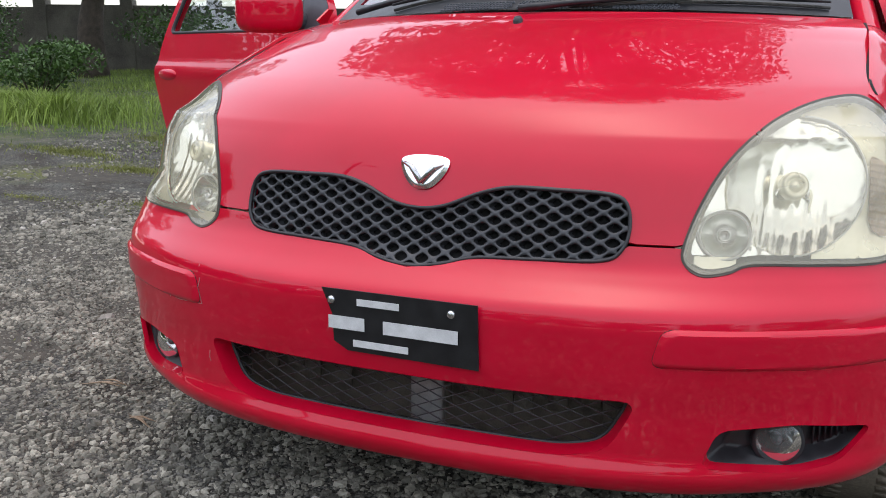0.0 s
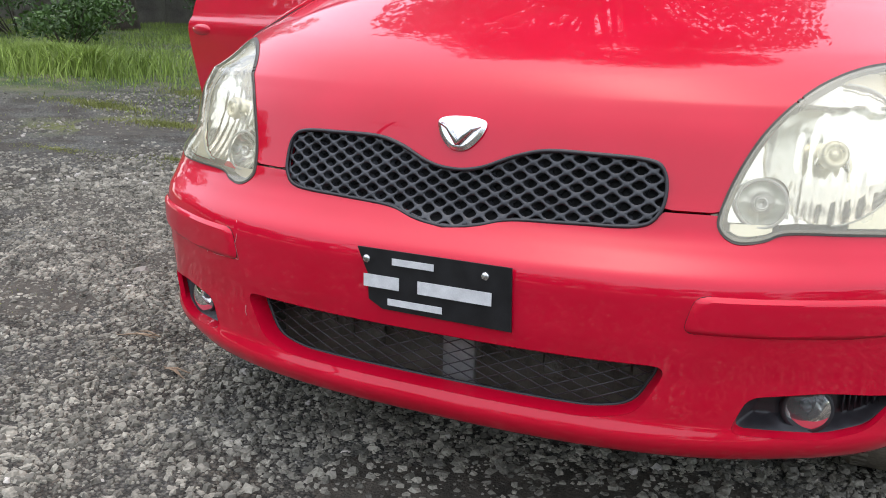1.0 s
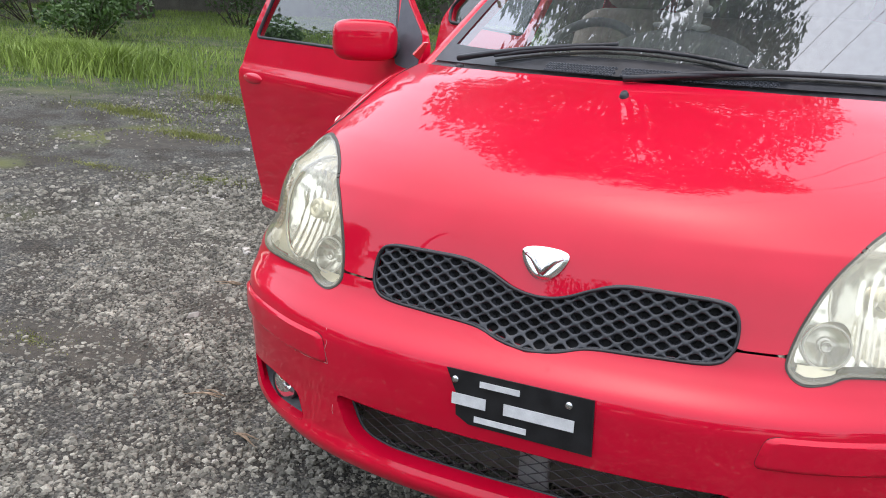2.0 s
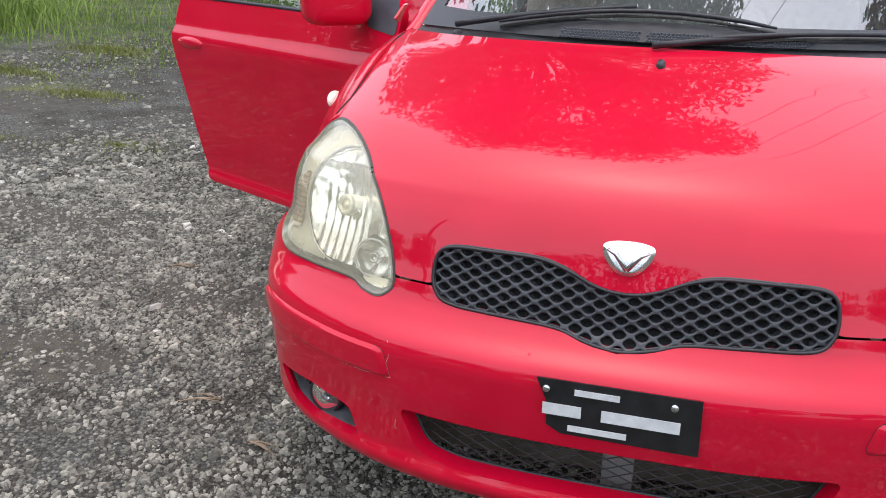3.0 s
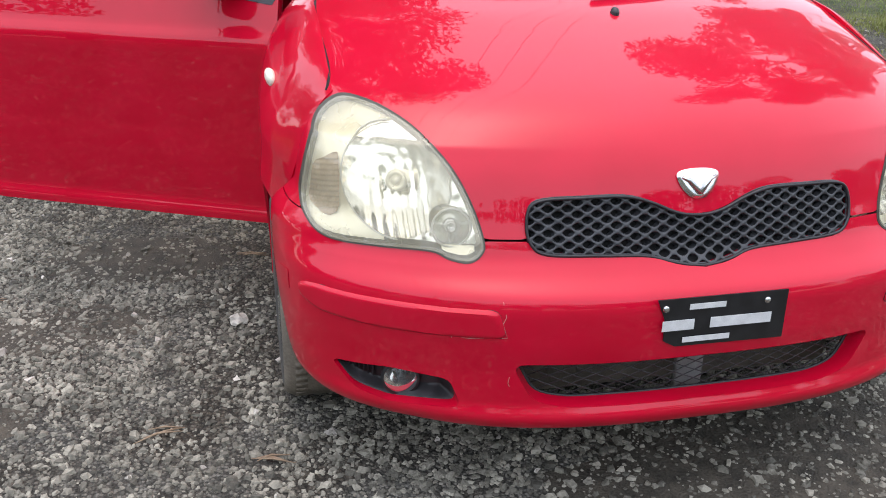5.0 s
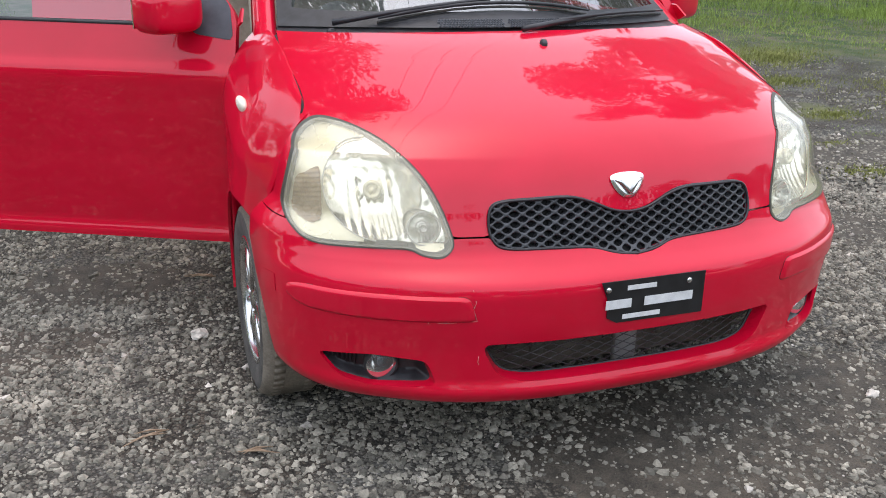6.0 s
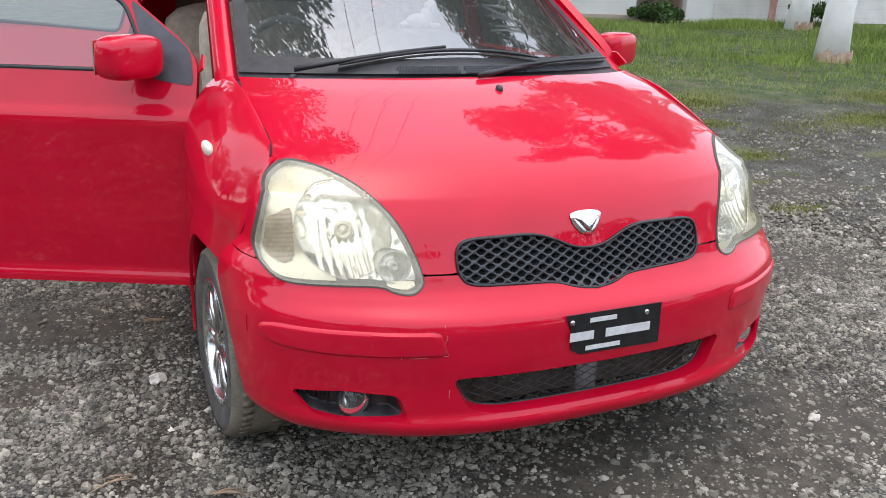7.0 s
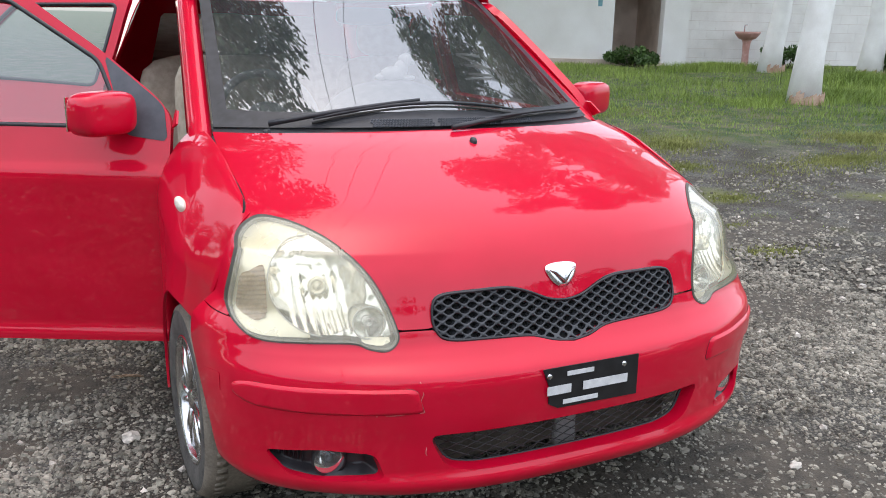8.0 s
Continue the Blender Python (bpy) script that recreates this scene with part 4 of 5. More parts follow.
def pillar(side):
    pts = [Vector((side * (0.715 - 0.118 * t), glass_y(0.70, 1.035 + 0.445 * t) + 0.02 - 0.01 * t, 1.01 + 0.455 * t)) for t in lin(-0.06, 1.04, 14)]
    bm = bmesh.new()
    rings = []
    for p in pts:
        rings.append([bm.verts.new(p + Vector((side * dx, dy, dz))) for dx, dy, dz in ((-0.03, -0.012, 0.0), (-0.012, -0.014, 0.012), (0.012, 0.0, 0.014), (0.03, 0.03, 0.0), (0.03, 0.075, -0.02), (0.0, 0.09, -0.03), (-0.03, 0.05, -0.02))])
    for a, b in zip(rings, rings[1:]):
        for k in range(7):
            bm.faces.new((a[k], a[(k + 1) % 7], b[(k + 1) % 7], b[k]))
    bmesh.ops.recalc_face_normals(bm, faces=bm.faces)
    car_part("windscreen_pillar", bm, RED)


for side in (-1, 1):
    pillar(side)
hd = bmesh.new()
tube([screen(u, 1.0) + Vector((0, 0.03, 0.012)) for u in lin(-1, 1, 15)], 0.035, 8, hd)
car_part("roof_header", hd, RED)

TAIL_GLASS = Outline([(-0.5, 1.02), (0.5, 1.02), (0.44, 1.36), (-0.44, 1.36)])
tail = car_part("tailgate", sheet(lambda x, z: Vector((x * (1 - 0.28 * max(0, (z - 0.95) / 0.5)), rear_y(z) + 0.02 - 0.12 * (x / 0.75) ** 4, z)), lin(-0.74, 0.74, 40), lin(0.50, 1.44, 50), lambda p: -TAIL_GLASS(p.x, p.z), flip=True), RED, thick=0.02)
car_part("rear_window", sheet(lambda x, z: Vector((x, rear_y(z) + 0.005 - 0.12 * (x / 0.75) ** 4, z)), lin(-0.52, 0.52, 20), lin(1.0, 1.38, 12), flip=True), GLASS, tail)
car_part("rear_bumper", sheet(lambda u, z: Vector((0.79 * math.sin(u * 1.5708) , 3.30 + 0.30 * max(0.0, math.cos(u * 1.5708)) ** 0.7 - 0.03 * abs(z - 0.42) / 0.2, z)), lin(-1, 1, 60), lin(0.24, 0.58, 20), flip=True), RED, thick=0.01)
for side in (-1, 1):
    car_part("tail_lamp", box(side * 0.68, 3.46, 0.88, 0.12, 0.12, 0.3), RED, label="red tail lamp", bevel=0.03)
# plain near-black blocks fill the hollows, coloured like the shade inside
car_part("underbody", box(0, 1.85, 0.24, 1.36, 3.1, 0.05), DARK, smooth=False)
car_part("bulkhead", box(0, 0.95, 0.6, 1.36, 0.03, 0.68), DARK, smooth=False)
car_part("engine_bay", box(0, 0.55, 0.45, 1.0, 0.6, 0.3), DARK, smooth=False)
for side in (-1, 1):
    for yc in (ARCH_Y, REAR_ARCH_Y):
        liner = lathe([(0.312, 0.0), (0.312, 0.24), (0.05, 0.25)], Matrix.Translation((side * 0.80, yc, ARCH_Z)) @ pose(0, 0, 0, 0, -side * 90, 0), 32)
        bmesh.ops.delete(liner, geom=[v for v in liner.verts if v.co.z < 0.19], context="VERTS")
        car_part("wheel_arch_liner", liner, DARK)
    car_part("sill", box(side * 0.755, 1.75, 0.24, 0.10, 1.5, 0.13), RED, bevel=0.02)

# cowl, wipers
cowl = car_part("scuttle_panel", sheet(lambda u, t: (1 - t) * (front_skin(u, 1.03) + Vector((0, 0.004, -0.008))) + t * (screen(u, 0.02) + Vector((0, 0.0, -0.006))) + Vector((0, 0, -0.006 * math.sin(math.pi * t))), lin(-1, 1, 60), lin(0, 1, 8)), BLACK_PLASTIC, label="dark scuttle panel with vent mesh", thick=0.004)
vent = bmesh.new()
for x0, x1 in ((-0.26, -0.06), (-0.045, 0.17), (0.185, 0.33)):
    for k in range(int((x1 - x0) / 0.009)):
        for r in range(4):
            x = x0 + 0.009 * k + 0.0045 * (r % 2)
            u = x / 0.70
            p = screen(u, 0.006 + 0.011 * r) + Vector((0, -0.005, 0.004))
            lathe([(0.003, 0.0), (0.0042, 0.0012), (0.0042, -0.002)], Matrix.Translation(p) @ pose(0, 0, 0, 27, 0, 0), 6, vent)
tagged(car_part("vent_mesh", vent, GREY_PLASTIC, cowl), kind="stuff")


def swept(a, b, c, n=10, off=Vector((0, -0.018, 0.02))):
    """A bow over the glass through three places on it."""
    out = []
    for t in lin(0, 1, n):
        k = (2 * t * t - 3 * t + 1, 4 * t - 4 * t * t, 2 * t * t - t)
        out.append(screen(*(k[0] * a[i] + k[1] * b[i] + k[2] * c[i] for i in (0, 1))) + off)
    return out


def wiper(arm, blade, lift=0.022):
    w = car_part("wiper", tube(swept(*arm, off=Vector((0, -lift, lift))), lin(0.009, 0.005, 10), 8), BLACK_PLASTIC, None, "black windscreen wiper arm and blade")
    car_part("blade", tube(swept(*blade), [0.003] + [0.006] * 8 + [0.003], 6), BLACK_PLASTIC, w)
    car_part("blade_rubber", tube(swept(*blade, off=Vector((0, -0.006, 0.007))), 0.004, 5), RUBBER, w)
    car_part("wiper_pivot", lathe([(0.0, 0.008), (0.008, 0.007), (0.013, 0.0), (0.013, -0.03)], Matrix.Translation(screen(*arm[0]) + Vector((0, -0.01, lift - 0.024))), 14), BLACK_PLASTIC, w)


wiper(((-0.80, -0.01), (-0.46, 0.07), (-0.12, 0.122)), ((-0.62, 0.02), (-0.12, 0.105), (0.36, 0.055)))
wiper(((-0.04, -0.03), (0.24, 0.015), (0.5, 0.045)), ((0.12, 0.0), (0.5, 0.035), (0.93, 0.035)), 0.016)


# ---------------------------------------------------------------- car: wheels
def wheel(side, y, name):
    m = Matrix.Translation((side * 0.772, y, 0.282)) @ pose(0, 0, 0, 0, side * 90, 0)
    prof = [(0.182, -0.075), (0.20, -0.083), (0.245, -0.088), (0.268, -0.080), (0.279, -0.06), (0.281, -0.03), (0.276, -0.027), (0.276, -0.021), (0.282, -0.018), (0.282, 0.018), (0.276, 0.021), (0.276, 0.027), (0.281, 0.03), (0.279, 0.06), (0.268, 0.080), (0.245, 0.088), (0.20, 0.083), (0.182, 0.075)]
    w = car_part(name, lathe(prof, m, 64), RUBBER, label="worn dusty black tyre on alloy rim")
    rimb = lathe([(0.186, 0.074), (0.188, 0.080), (0.181, 0.082), (0.175, 0.070), (0.168, 0.05), (0.160, -0.02), (0.160, -0.075)], m, 64)
    r = car_part("rim", rimb, ALLOY, w)
    for k in range(7):
        for d in (-0.16, 0.16):
            a = 2 * math.pi * k / 7
            p0 = Vector((0.035 * math.cos(a + d), 0.035 * math.sin(a + d), 0.062))
            p1 = Vector((0.11 * math.cos(a + d * 0.9), 0.11 * math.sin(a + d * 0.9), 0.066))
            p2 = Vector((0.178 * math.cos(a + d * 1.1), 0.178 * math.sin(a + d * 1.1), 0.058))
            car_part("spoke", tube([m @ p0, m @ p1, m @ p2], [0.011, 0.009, 0.011], 8), ALLOY, w)
    car_part("hub_cap", lathe([(0.0, 0.078), (0.022, 0.076), (0.03, 0.07), (0.045, 0.062), (0.05, 0.04)], m, 24), ALLOY, w)
    car_part("brake_disc", lathe([(0.05, 0.0), (0.13, 0.0), (0.13, -0.02)], m, 32), GREY_PLASTIC, w)
    car_part("dusty_tread", lathe([(0.2585, -0.0865), (0.2705, -0.0805), (0.2812, -0.062), (0.2834, -0.03), (0.2834, 0.03), (0.2812, 0.062), (0.2705, 0.0805), (0.2585, 0.0865)], m, 64), DUSTY_RUBBER, w, "dust-caked tread")
    tr = bmesh.new()
    for k in range(60):
        a = 2 * math.pi * k / 60
        for z in (-0.044, 0.044):
            box(0.2815, 0, z, 0.005, 0.019, 0.03, m @ Matrix.Rotation(a + (0.03 if z > 0 else 0), 4, "Z"), tr)
    tagged(car_part("tread", tr, DUSTY_RUBBER, w), kind="stuff")


for side in (-1, 1):
    wheel(side, ARCH_Y, "front_wheel")
    wheel(side, REAR_ARCH_Y, "rear_wheel")


# ---------------------------------------------------------------- car: interior
dash = car_part("dashboard", sheet(lambda u, t: Vector((u * (0.66 - 0.04 * t), 0.80 + 0.16 * u * u + 0.62 * t - 0.12 * t * t, 0.965 + 0.05 * math.sin(math.pi * min(1, t * 1.3)) * (1 - 0.3 * u * u) - 0.30 * max(0, t - 0.75) ** 1.3 * 3)), lin(-1, 1, 40), lin(0, 1, 26)), DASH_GREY, label="pale grey dashboard", thick=0.01)
cluster = bmesh.new()
bmesh.ops.create_uvsphere(cluster, u_segments=24, v_segments=12, radius=1, matrix=Matrix.Translation((0.0, 1.17, 1.0)) @ Matrix.Diagonal((0.26, 0.16, 0.146, 1)))
car_part("instrument_hood", cluster, DASH_GREY, dash)
sw_m = Matrix.Translation((-0.36, 1.50, 0.98)) @ pose(0, 0, 0, 62, 0, 0)
ring = tube([sw_m @ Vector((0.185 * math.cos(a), 0.185 * math.sin(a), 0)) for a in lin(0, 2 * math.pi * 47 / 48, 48)], 0.016, 10, closed=True)
stw = car_part("steering_wheel", ring, DASH_GREY, label="grey three-spoke steering wheel")
hub = bmesh.new()
bmesh.ops.create_uvsphere(hub, u_segments=20, v_segments=10, radius=1, matrix=sw_m @ Matrix.Diagonal((0.085, 0.07, 0.03, 1)))
for a in (0.1, math.pi - 0.1, -math.pi / 2):
    tube([sw_m @ Vector((0, 0, 0)), sw_m @ Vector((0.18 * math.cos(a), 0.18 * math.sin(a), 0))], 0.016, 8, hub)
car_part("wheel_boss", hub, DASH_GREY, stw)


def soft_box(cx, cy, cz, sx, sy, sz, m=None, power=5):
    bm = bmesh.new()
    bmesh.ops.create_cube(bm, size=2)
    bmesh.ops.subdivide_edges(bm, edges=bm.edges, cuts=7, use_grid_fill=True)
    mm = Matrix.Translation((cx, cy, cz)) @ (m or Matrix.Identity(4))
    for v in bm.verts:
        q = v.co
        n = (abs(q.x) ** power + abs(q.y) ** power + abs(q.z) ** power) ** (1 / power)
        l = q / n
        v.co = mm @ Vector((l.x * sx / 2, l.y * sy / 2, l.z * sz / 2))
    return bm


for x in (-0.36, 0.36):
    s = car_part("front_seat", soft_box(x, 1.72, 0.56, 0.5, 0.52, 0.2), SEAT_CLOTH, label="beige cloth front seat")
    car_part("seat_back", soft_box(x, 2.03, 0.88, 0.48, 0.16, 0.62, pose(0, 0, 0, -14, 0, 0)), SEAT_CLOTH, s)
    car_part("headrest", soft_box(x, 2.12, 1.27, 0.26, 0.1, 0.18, pose(0, 0, 0, -10, 0, 0), 3), SEAT_CLOTH, s)
rs = car_part("rear_seat", soft_box(0, 2.62, 0.56, 1.25, 0.5, 0.2), SEAT_CLOTH, label="beige cloth rear bench")
car_part("seat_back", soft_box(0, 2.92, 0.86, 1.25, 0.16, 0.6, pose(0, 0, 0, -16, 0, 0)), SEAT_CLOTH, rs)
car_part("rear_mirror", soft_box(0.0, 1.42, 1.36, 0.24, 0.03, 0.065, None, 4), BLACK_PLASTIC, windscreen)
car_part("headlining", sheet(lambda x, y: Vector((x, y, 1.475 - 0.05 * (x / 0.6) ** 2)), lin(-0.54, 0.54, 8), lin(1.66, 3.25, 8)), SEAT_CLOTH)


def toy_dog():
    bm = bmesh.new()
    def blob(x, y, z, a, b, c, rz=0):
        bmesh.ops.create_uvsphere(bm, u_segments=16, v_segments=10, radius=1, matrix=Matrix.Translation((x, y, z)) @ pose(0, 0, 0, 0, 0, rz) @ Matrix.Diagonal((a, b, c, 1)))
    blob(0, 0, 0.035, 0.075, 0.04, 0.035)
    blob(0.05, 0, 0.055, 0.04, 0.036, 0.045)
    blob(0.075, -0.005, 0.10, 0.034, 0.032, 0.034)
    blob(0.105, -0.015, 0.088, 0.02, 0.018, 0.015)
    blob(0.068, 0.03, 0.098, 0.012, 0.01, 0.024)
    blob(0.068, -0.035, 0.098, 0.012, 0.01, 0.024)
    blob(0.085, 0.025, 0.014, 0.04, 0.014, 0.013)
    blob(0.085, -0.025, 0.014, 0.04, 0.014, 0.013)
    blob(-0.05, 0.035, 0.018, 0.035, 0.02, 0.018)
    blob(-0.085, 0, 0.02, 0.03, 0.01, 0.01)
    ob = part("toy_dog", bm, TOY_WHITE)
    ob.matrix_world = pose(-0.005, 1.15, 1.142, 0, 0, 12) @ Matrix.Diagonal((0.68, 0.68, 0.72, 1))
    tagged(ob, "small white plush toy dog lying on the dashboard", "toy")


toy_dog()


# ---------------------------------------------------------------- yard: building and trees
def wall_frame():
    """Axes of the long wall: along it, and its face."""
    a, b = Vector((9.5, 15.9, 0)), Vector((17.5, 12.6, 0))
    d = (b - a).normalized()
    return a, d, Vector((d.y, -d.x, 0))


WA, WD, WN = wall_frame()
WM = Matrix(((WD.x, WN.x, 0, WA.x), (WD.y, WN.y, 0, WA.y), (0, 0, 1, 0.40), (0, 0, 0, 1)))


def wall_piece(name, x0, x1, z0, z1, d0, d1, mat, parent=None, label=""):
    """A block of the wall: along, up, and depth in front of (plus) or behind its face."""
    ob = part(name, box((x0 + x1) / 2, (d0 + d1) / 2, (z0 + z1) / 2, x1 - x0, d1 - d0, z1 - z0, WM), mat, parent, label, smooth=False)
    return ob


def building():
    b = thing("outbuilding", (0, 0, 0), "long whitewashed outbuilding with an open doorway", "building")
    wall_piece("wall", -9, 2.05, 0, 3.6, -0.3, 0, PLASTER, b)
    wall_piece("lintel_wall", 2.05, 3.2, 2.25, 3.6, -0.3, 0, PLASTER, b)
    wall_piece("pier", 3.2, 3.78, -0.1, 3.6, -0.3, 0.02, PLASTER, b)
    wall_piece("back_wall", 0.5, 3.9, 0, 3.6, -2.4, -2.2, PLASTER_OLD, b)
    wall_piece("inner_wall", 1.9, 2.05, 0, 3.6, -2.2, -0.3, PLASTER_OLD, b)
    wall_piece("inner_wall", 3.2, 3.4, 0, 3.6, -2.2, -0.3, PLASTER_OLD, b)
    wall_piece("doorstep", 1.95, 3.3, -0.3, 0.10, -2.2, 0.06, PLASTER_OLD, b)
    wall_piece("plinth", -9, 1.95, -0.3, 0.16, 0, 0.05, PLASTER_OLD, b)
    wall_piece("block_backing", 3.78, 9.0, -0.1, 3.6, -0.62, -0.42, PLASTER_OLD, b)
    wall_piece("far_wall", 9.0, 22, -0.2, 3.6, -0.6, -0.25, PLASTER, b)
    wall_piece("far_plinth", 9.0, 22, -0.2, 0.5, -0.25, -0.22, PLASTER_OLD, b)
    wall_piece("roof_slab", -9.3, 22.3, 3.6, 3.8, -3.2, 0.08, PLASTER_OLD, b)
    r = random.Random(4)
    for row in range(9):
        z = 0.02 + 0.21 * row
        x = 3.78 - (0.2 if row % 2 else 0)
        while x < 8.98:
            x0, x1 = max(x, 3.785), min(x + 0.40, 8.98)
            if x1 - x0 > 0.05:
                wall_piece("block", x0 + 0.002, x1 - 0.002, z + 0.002, z + 0.208, -0.42, -0.414 + r.uniform(0, 0.004), BLOCK_PAINT, b)
            x += 0.40
    wall_piece("painted_mark", 1.66, 1.76, 1.33, 1.52, 0.0, 0.004, INK, b)
    wall_piece("painted_mark", 9.4, 9.6, 1.28, 1.33, -0.25, -0.246, INK, b)
    wall_piece("painted_mark", 9.3, 9.4, 0.95, 1.15, -0.25, -0.246, INK, b)


building()


def basin(x):
    m = WM @ Matrix.Translation((x, 0.1, 0.0))
    b = thing("washbasin", m.translation, "dusty pink ceramic pedestal washbasin outdoors", "washbasin")
    inv = Matrix.Translation(m.translation).inverted()
    def add(name, bm, mat):
        o = part(name, bm, mat, b)
        o.matrix_parent_inverse = inv
    add("pedestal", lathe([(0.13, 0.0), (0.12, 0.04), (0.085, 0.10), (0.075, 0.4), (0.09, 0.6), (0.12, 0.68)], m, 24), PINK_CERAMIC)
    add("bowl", lathe([(0.1, 0.66), (0.2, 0.70), (0.28, 0.80), (0.30, 0.84), (0.29, 0.85), (0.26, 0.83), (0.18, 0.75), (0.0, 0.73)], m @ Matrix.Diagonal((1, 0.8, 1, 1)), 32), PINK_CERAMIC)
    add("tap", tube([m @ Vector((0, -0.2, 0.83)), m @ Vector((0, -0.2, 1.0)), m @ Vector((0, -0.08, 1.0))], 0.015, 8), CHROME)


basin(5.15)


def leaf_cloud(r, centre, size, count, leaf):
    """Small folded leaves in a clump."""
    d = r.normal(size=(count, 3))
    d /= np.linalg.norm(d, axis=1)[:, None]
    p = np.array(centre) + d * np.array(size) * (r.uniform(0.2, 1.0, (count, 1)) ** 0.6)
    a = r.normal(size=(count, 3))
    a /= np.linalg.norm(a, axis=1)[:, None]
    b = np.cross(a, r.normal(size=(count, 3)))
    b /= np.linalg.norm(b, axis=1)[:, None]
    s = leaf * r.uniform(0.6, 1.3, (count, 1))
    return np.stack([p - a * s, p + b * s * 0.42, p + a * s, p - b * s * 0.42], 1).reshape(-1, 3)


def tree(name, x, y, trunk_r, height, crown_z, crown_r, clumps, leaves, seed, bark=DARK_BARK, lean=(0, 0), label="", leaf=0.09, flat=0.7, wash=0.0):
    r = np.random.default_rng(seed)
    z0 = rise(x, y) - 0.1
    t = thing(name, (x, y, z0), label, "tree", "whitewashed trees" if bark is WHITEWASH else "leafy trees round the yard")
    inv = Matrix.Translation((x, y, z0)).inverted()
    bm = bmesh.new()
    n = 9
    spine = [Vector((x + lean[0] * k / n + 0.05 * math.sin(k + seed), y + lean[1] * k / n + 0.05 * math.cos(k * 1.3), z0 + height * k / n)) for k in range(n + 1)]
    tube(spine, [trunk_r * (1.25 if k == 0 else 1.05 - 0.6 * k / n) for k in range(n + 1)], 16, bm)
    tr = part("trunk", bm, bark, t)
    tr.matrix_parent_inverse = inv
    if bark is WHITEWASH:
        bare = bmesh.new()
        for k in range(26):
            a, hgt = 2 * math.pi * k / 26, 0.16 + 0.14 * noise.noise((k * 0.9, seed, 0))
            w, rr = 2 * math.pi / 26 * 0.62, trunk_r * 1.235
            q = [Vector((x + (rr - 0.15 * trunk_r * zz / (height / 9)) * math.cos(a + da) + lean[0] * zz / height, y + (rr - 0.15 * trunk_r * zz / (height / 9)) * math.sin(a + da) + lean[1] * zz / height, z0 + zz)) for da, zz in ((-w, 0.0), (w, 0.0), (w * 0.8, 0.1 + hgt), (-w * 0.8, 0.08 + hgt * 0.9))]
            bare.faces.new([bare.verts.new(c) for c in q])
        part("bare_base", bare, BARE_BARK, t, "peeled brown bark", thick=-0.012).matrix_parent_inverse = inv
    V = []
    limbs = bmesh.new()
    top = spine[-1]
    for k in range(clumps):
        a = 2 * math.pi * (k / clumps * 3.0 + r.uniform(0, 0.2))
        rad = crown_r * math.sqrt(r.uniform(0.05, 1))
        c = Vector((top.x + rad * math.cos(a), top.y + rad * math.sin(a), crown_z + r.uniform(-1, 1) * crown_r * flat))
        start = spine[int(r.integers(5, n + 1))]
        midp = start.lerp(c, 0.5) + Vector((0, 0, 0.2))
        tube([start, midp, c], [trunk_r * 0.35, trunk_r * 0.2, 0.015], 6, limbs)
        V.append(leaf_cloud(r, c, (crown_r * 0.33, crown_r * 0.33, crown_r * 0.24), leaves, leaf))
    lb = tagged(part("limbs", limbs, bark, t), kind="stuff")
    lb.matrix_parent_inverse = inv
    V = np.concatenate(V)
    F = [q for i in range(0, len(V), 4) for q in ((i, i + 1, i + 2), (i, i + 2, i + 3))]
    cr = mesh_object("crown", V.tolist(), F, LEAF, t)
    cr.matrix_parent_inverse = inv
    return t


tree("whitewashed_tree", 9.75, 8.0, 0.21, 7.5, 11.0, 3.4, 46, 620, 3, WHITEWASH, (0.95, 0.45), "tall leaning tree with whitewashed trunk in grass", leaf=0.12, flat=1.2)
tree("whitewashed_tree", 13.7, 12.5, 0.21, 6.0, 9.5, 2.2, 16, 300, 5, WHITEWASH, (0.2, 0.1), "thick tree with whitewashed trunk beside the wall", leaf=0.13, flat=1.0)
tree("whitewashed_tree", 14.4, 10.6, 0.22, 6.0, 9.5, 2.2, 16, 300, 6, WHITEWASH, (0.3, 0.3), "whitewashed tree trunk behind weeds", leaf=0.13, flat=1.0)
tree("whitewashed_tree", 5.9, 11.6, 0.22, 4.0, 5.4, 2.0, 22, 260, 8, WHITEWASH, (0.2, 0.2), "whitewashed tree trunk behind the car", leaf=0.11, flat=0.7)
tree("broad_tree", -2.9, 9.4, 0.3, 6.5, 10.0, 4.0, 66, 620, 11, DARK_BARK, (0.3, 0.2), "tall leafy tree behind the car", leaf=0.12, flat=1.3)
tree("broad_tree", -8.5, 15.5, 0.3, 3.2, 5.5, 3.2, 30, 260, 12, DARK_BARK, (0.2, 0.1), "leafy tree by the old wall", leaf=0.13)
tree("broad_tree", -13.5, 13.0, 0.3, 3.0, 5.0, 3.2, 30, 260, 13, DARK_BARK, (0.3, 0.1), "leafy tree by the old wall", leaf=0.13)
tree("broad_tree", -19.0, 10.0, 0.3, 3.0, 5.0, 3.2, 30, 260, 14, DARK_BARK, (0.3, 0.1), "leafy tree by the old wall", leaf=0.13)
# unseen trees added to block low sky and darken the door and bumper
for k, (tx, ty) in enumerate(((-13.5, -15.0), (-8.0, -17.5), (-1.5, -17.0), (5.0, -17.5), (11.5, -15.0), (17.5, -9.0), (-16.0, -9.5), (-17.5, -3.5), (-17.5, 3.0), (-16.5, -0.2), (-15.0, -6.3))):
    tree("broad_tree", tx, ty, 0.28, 2.5, 3.5, 3.2, 34, 400, 30 + k, DARK_BARK, (0.2, 0.1), "leafy tree added out of view across the yard", leaf=0.12, flat=0.75)


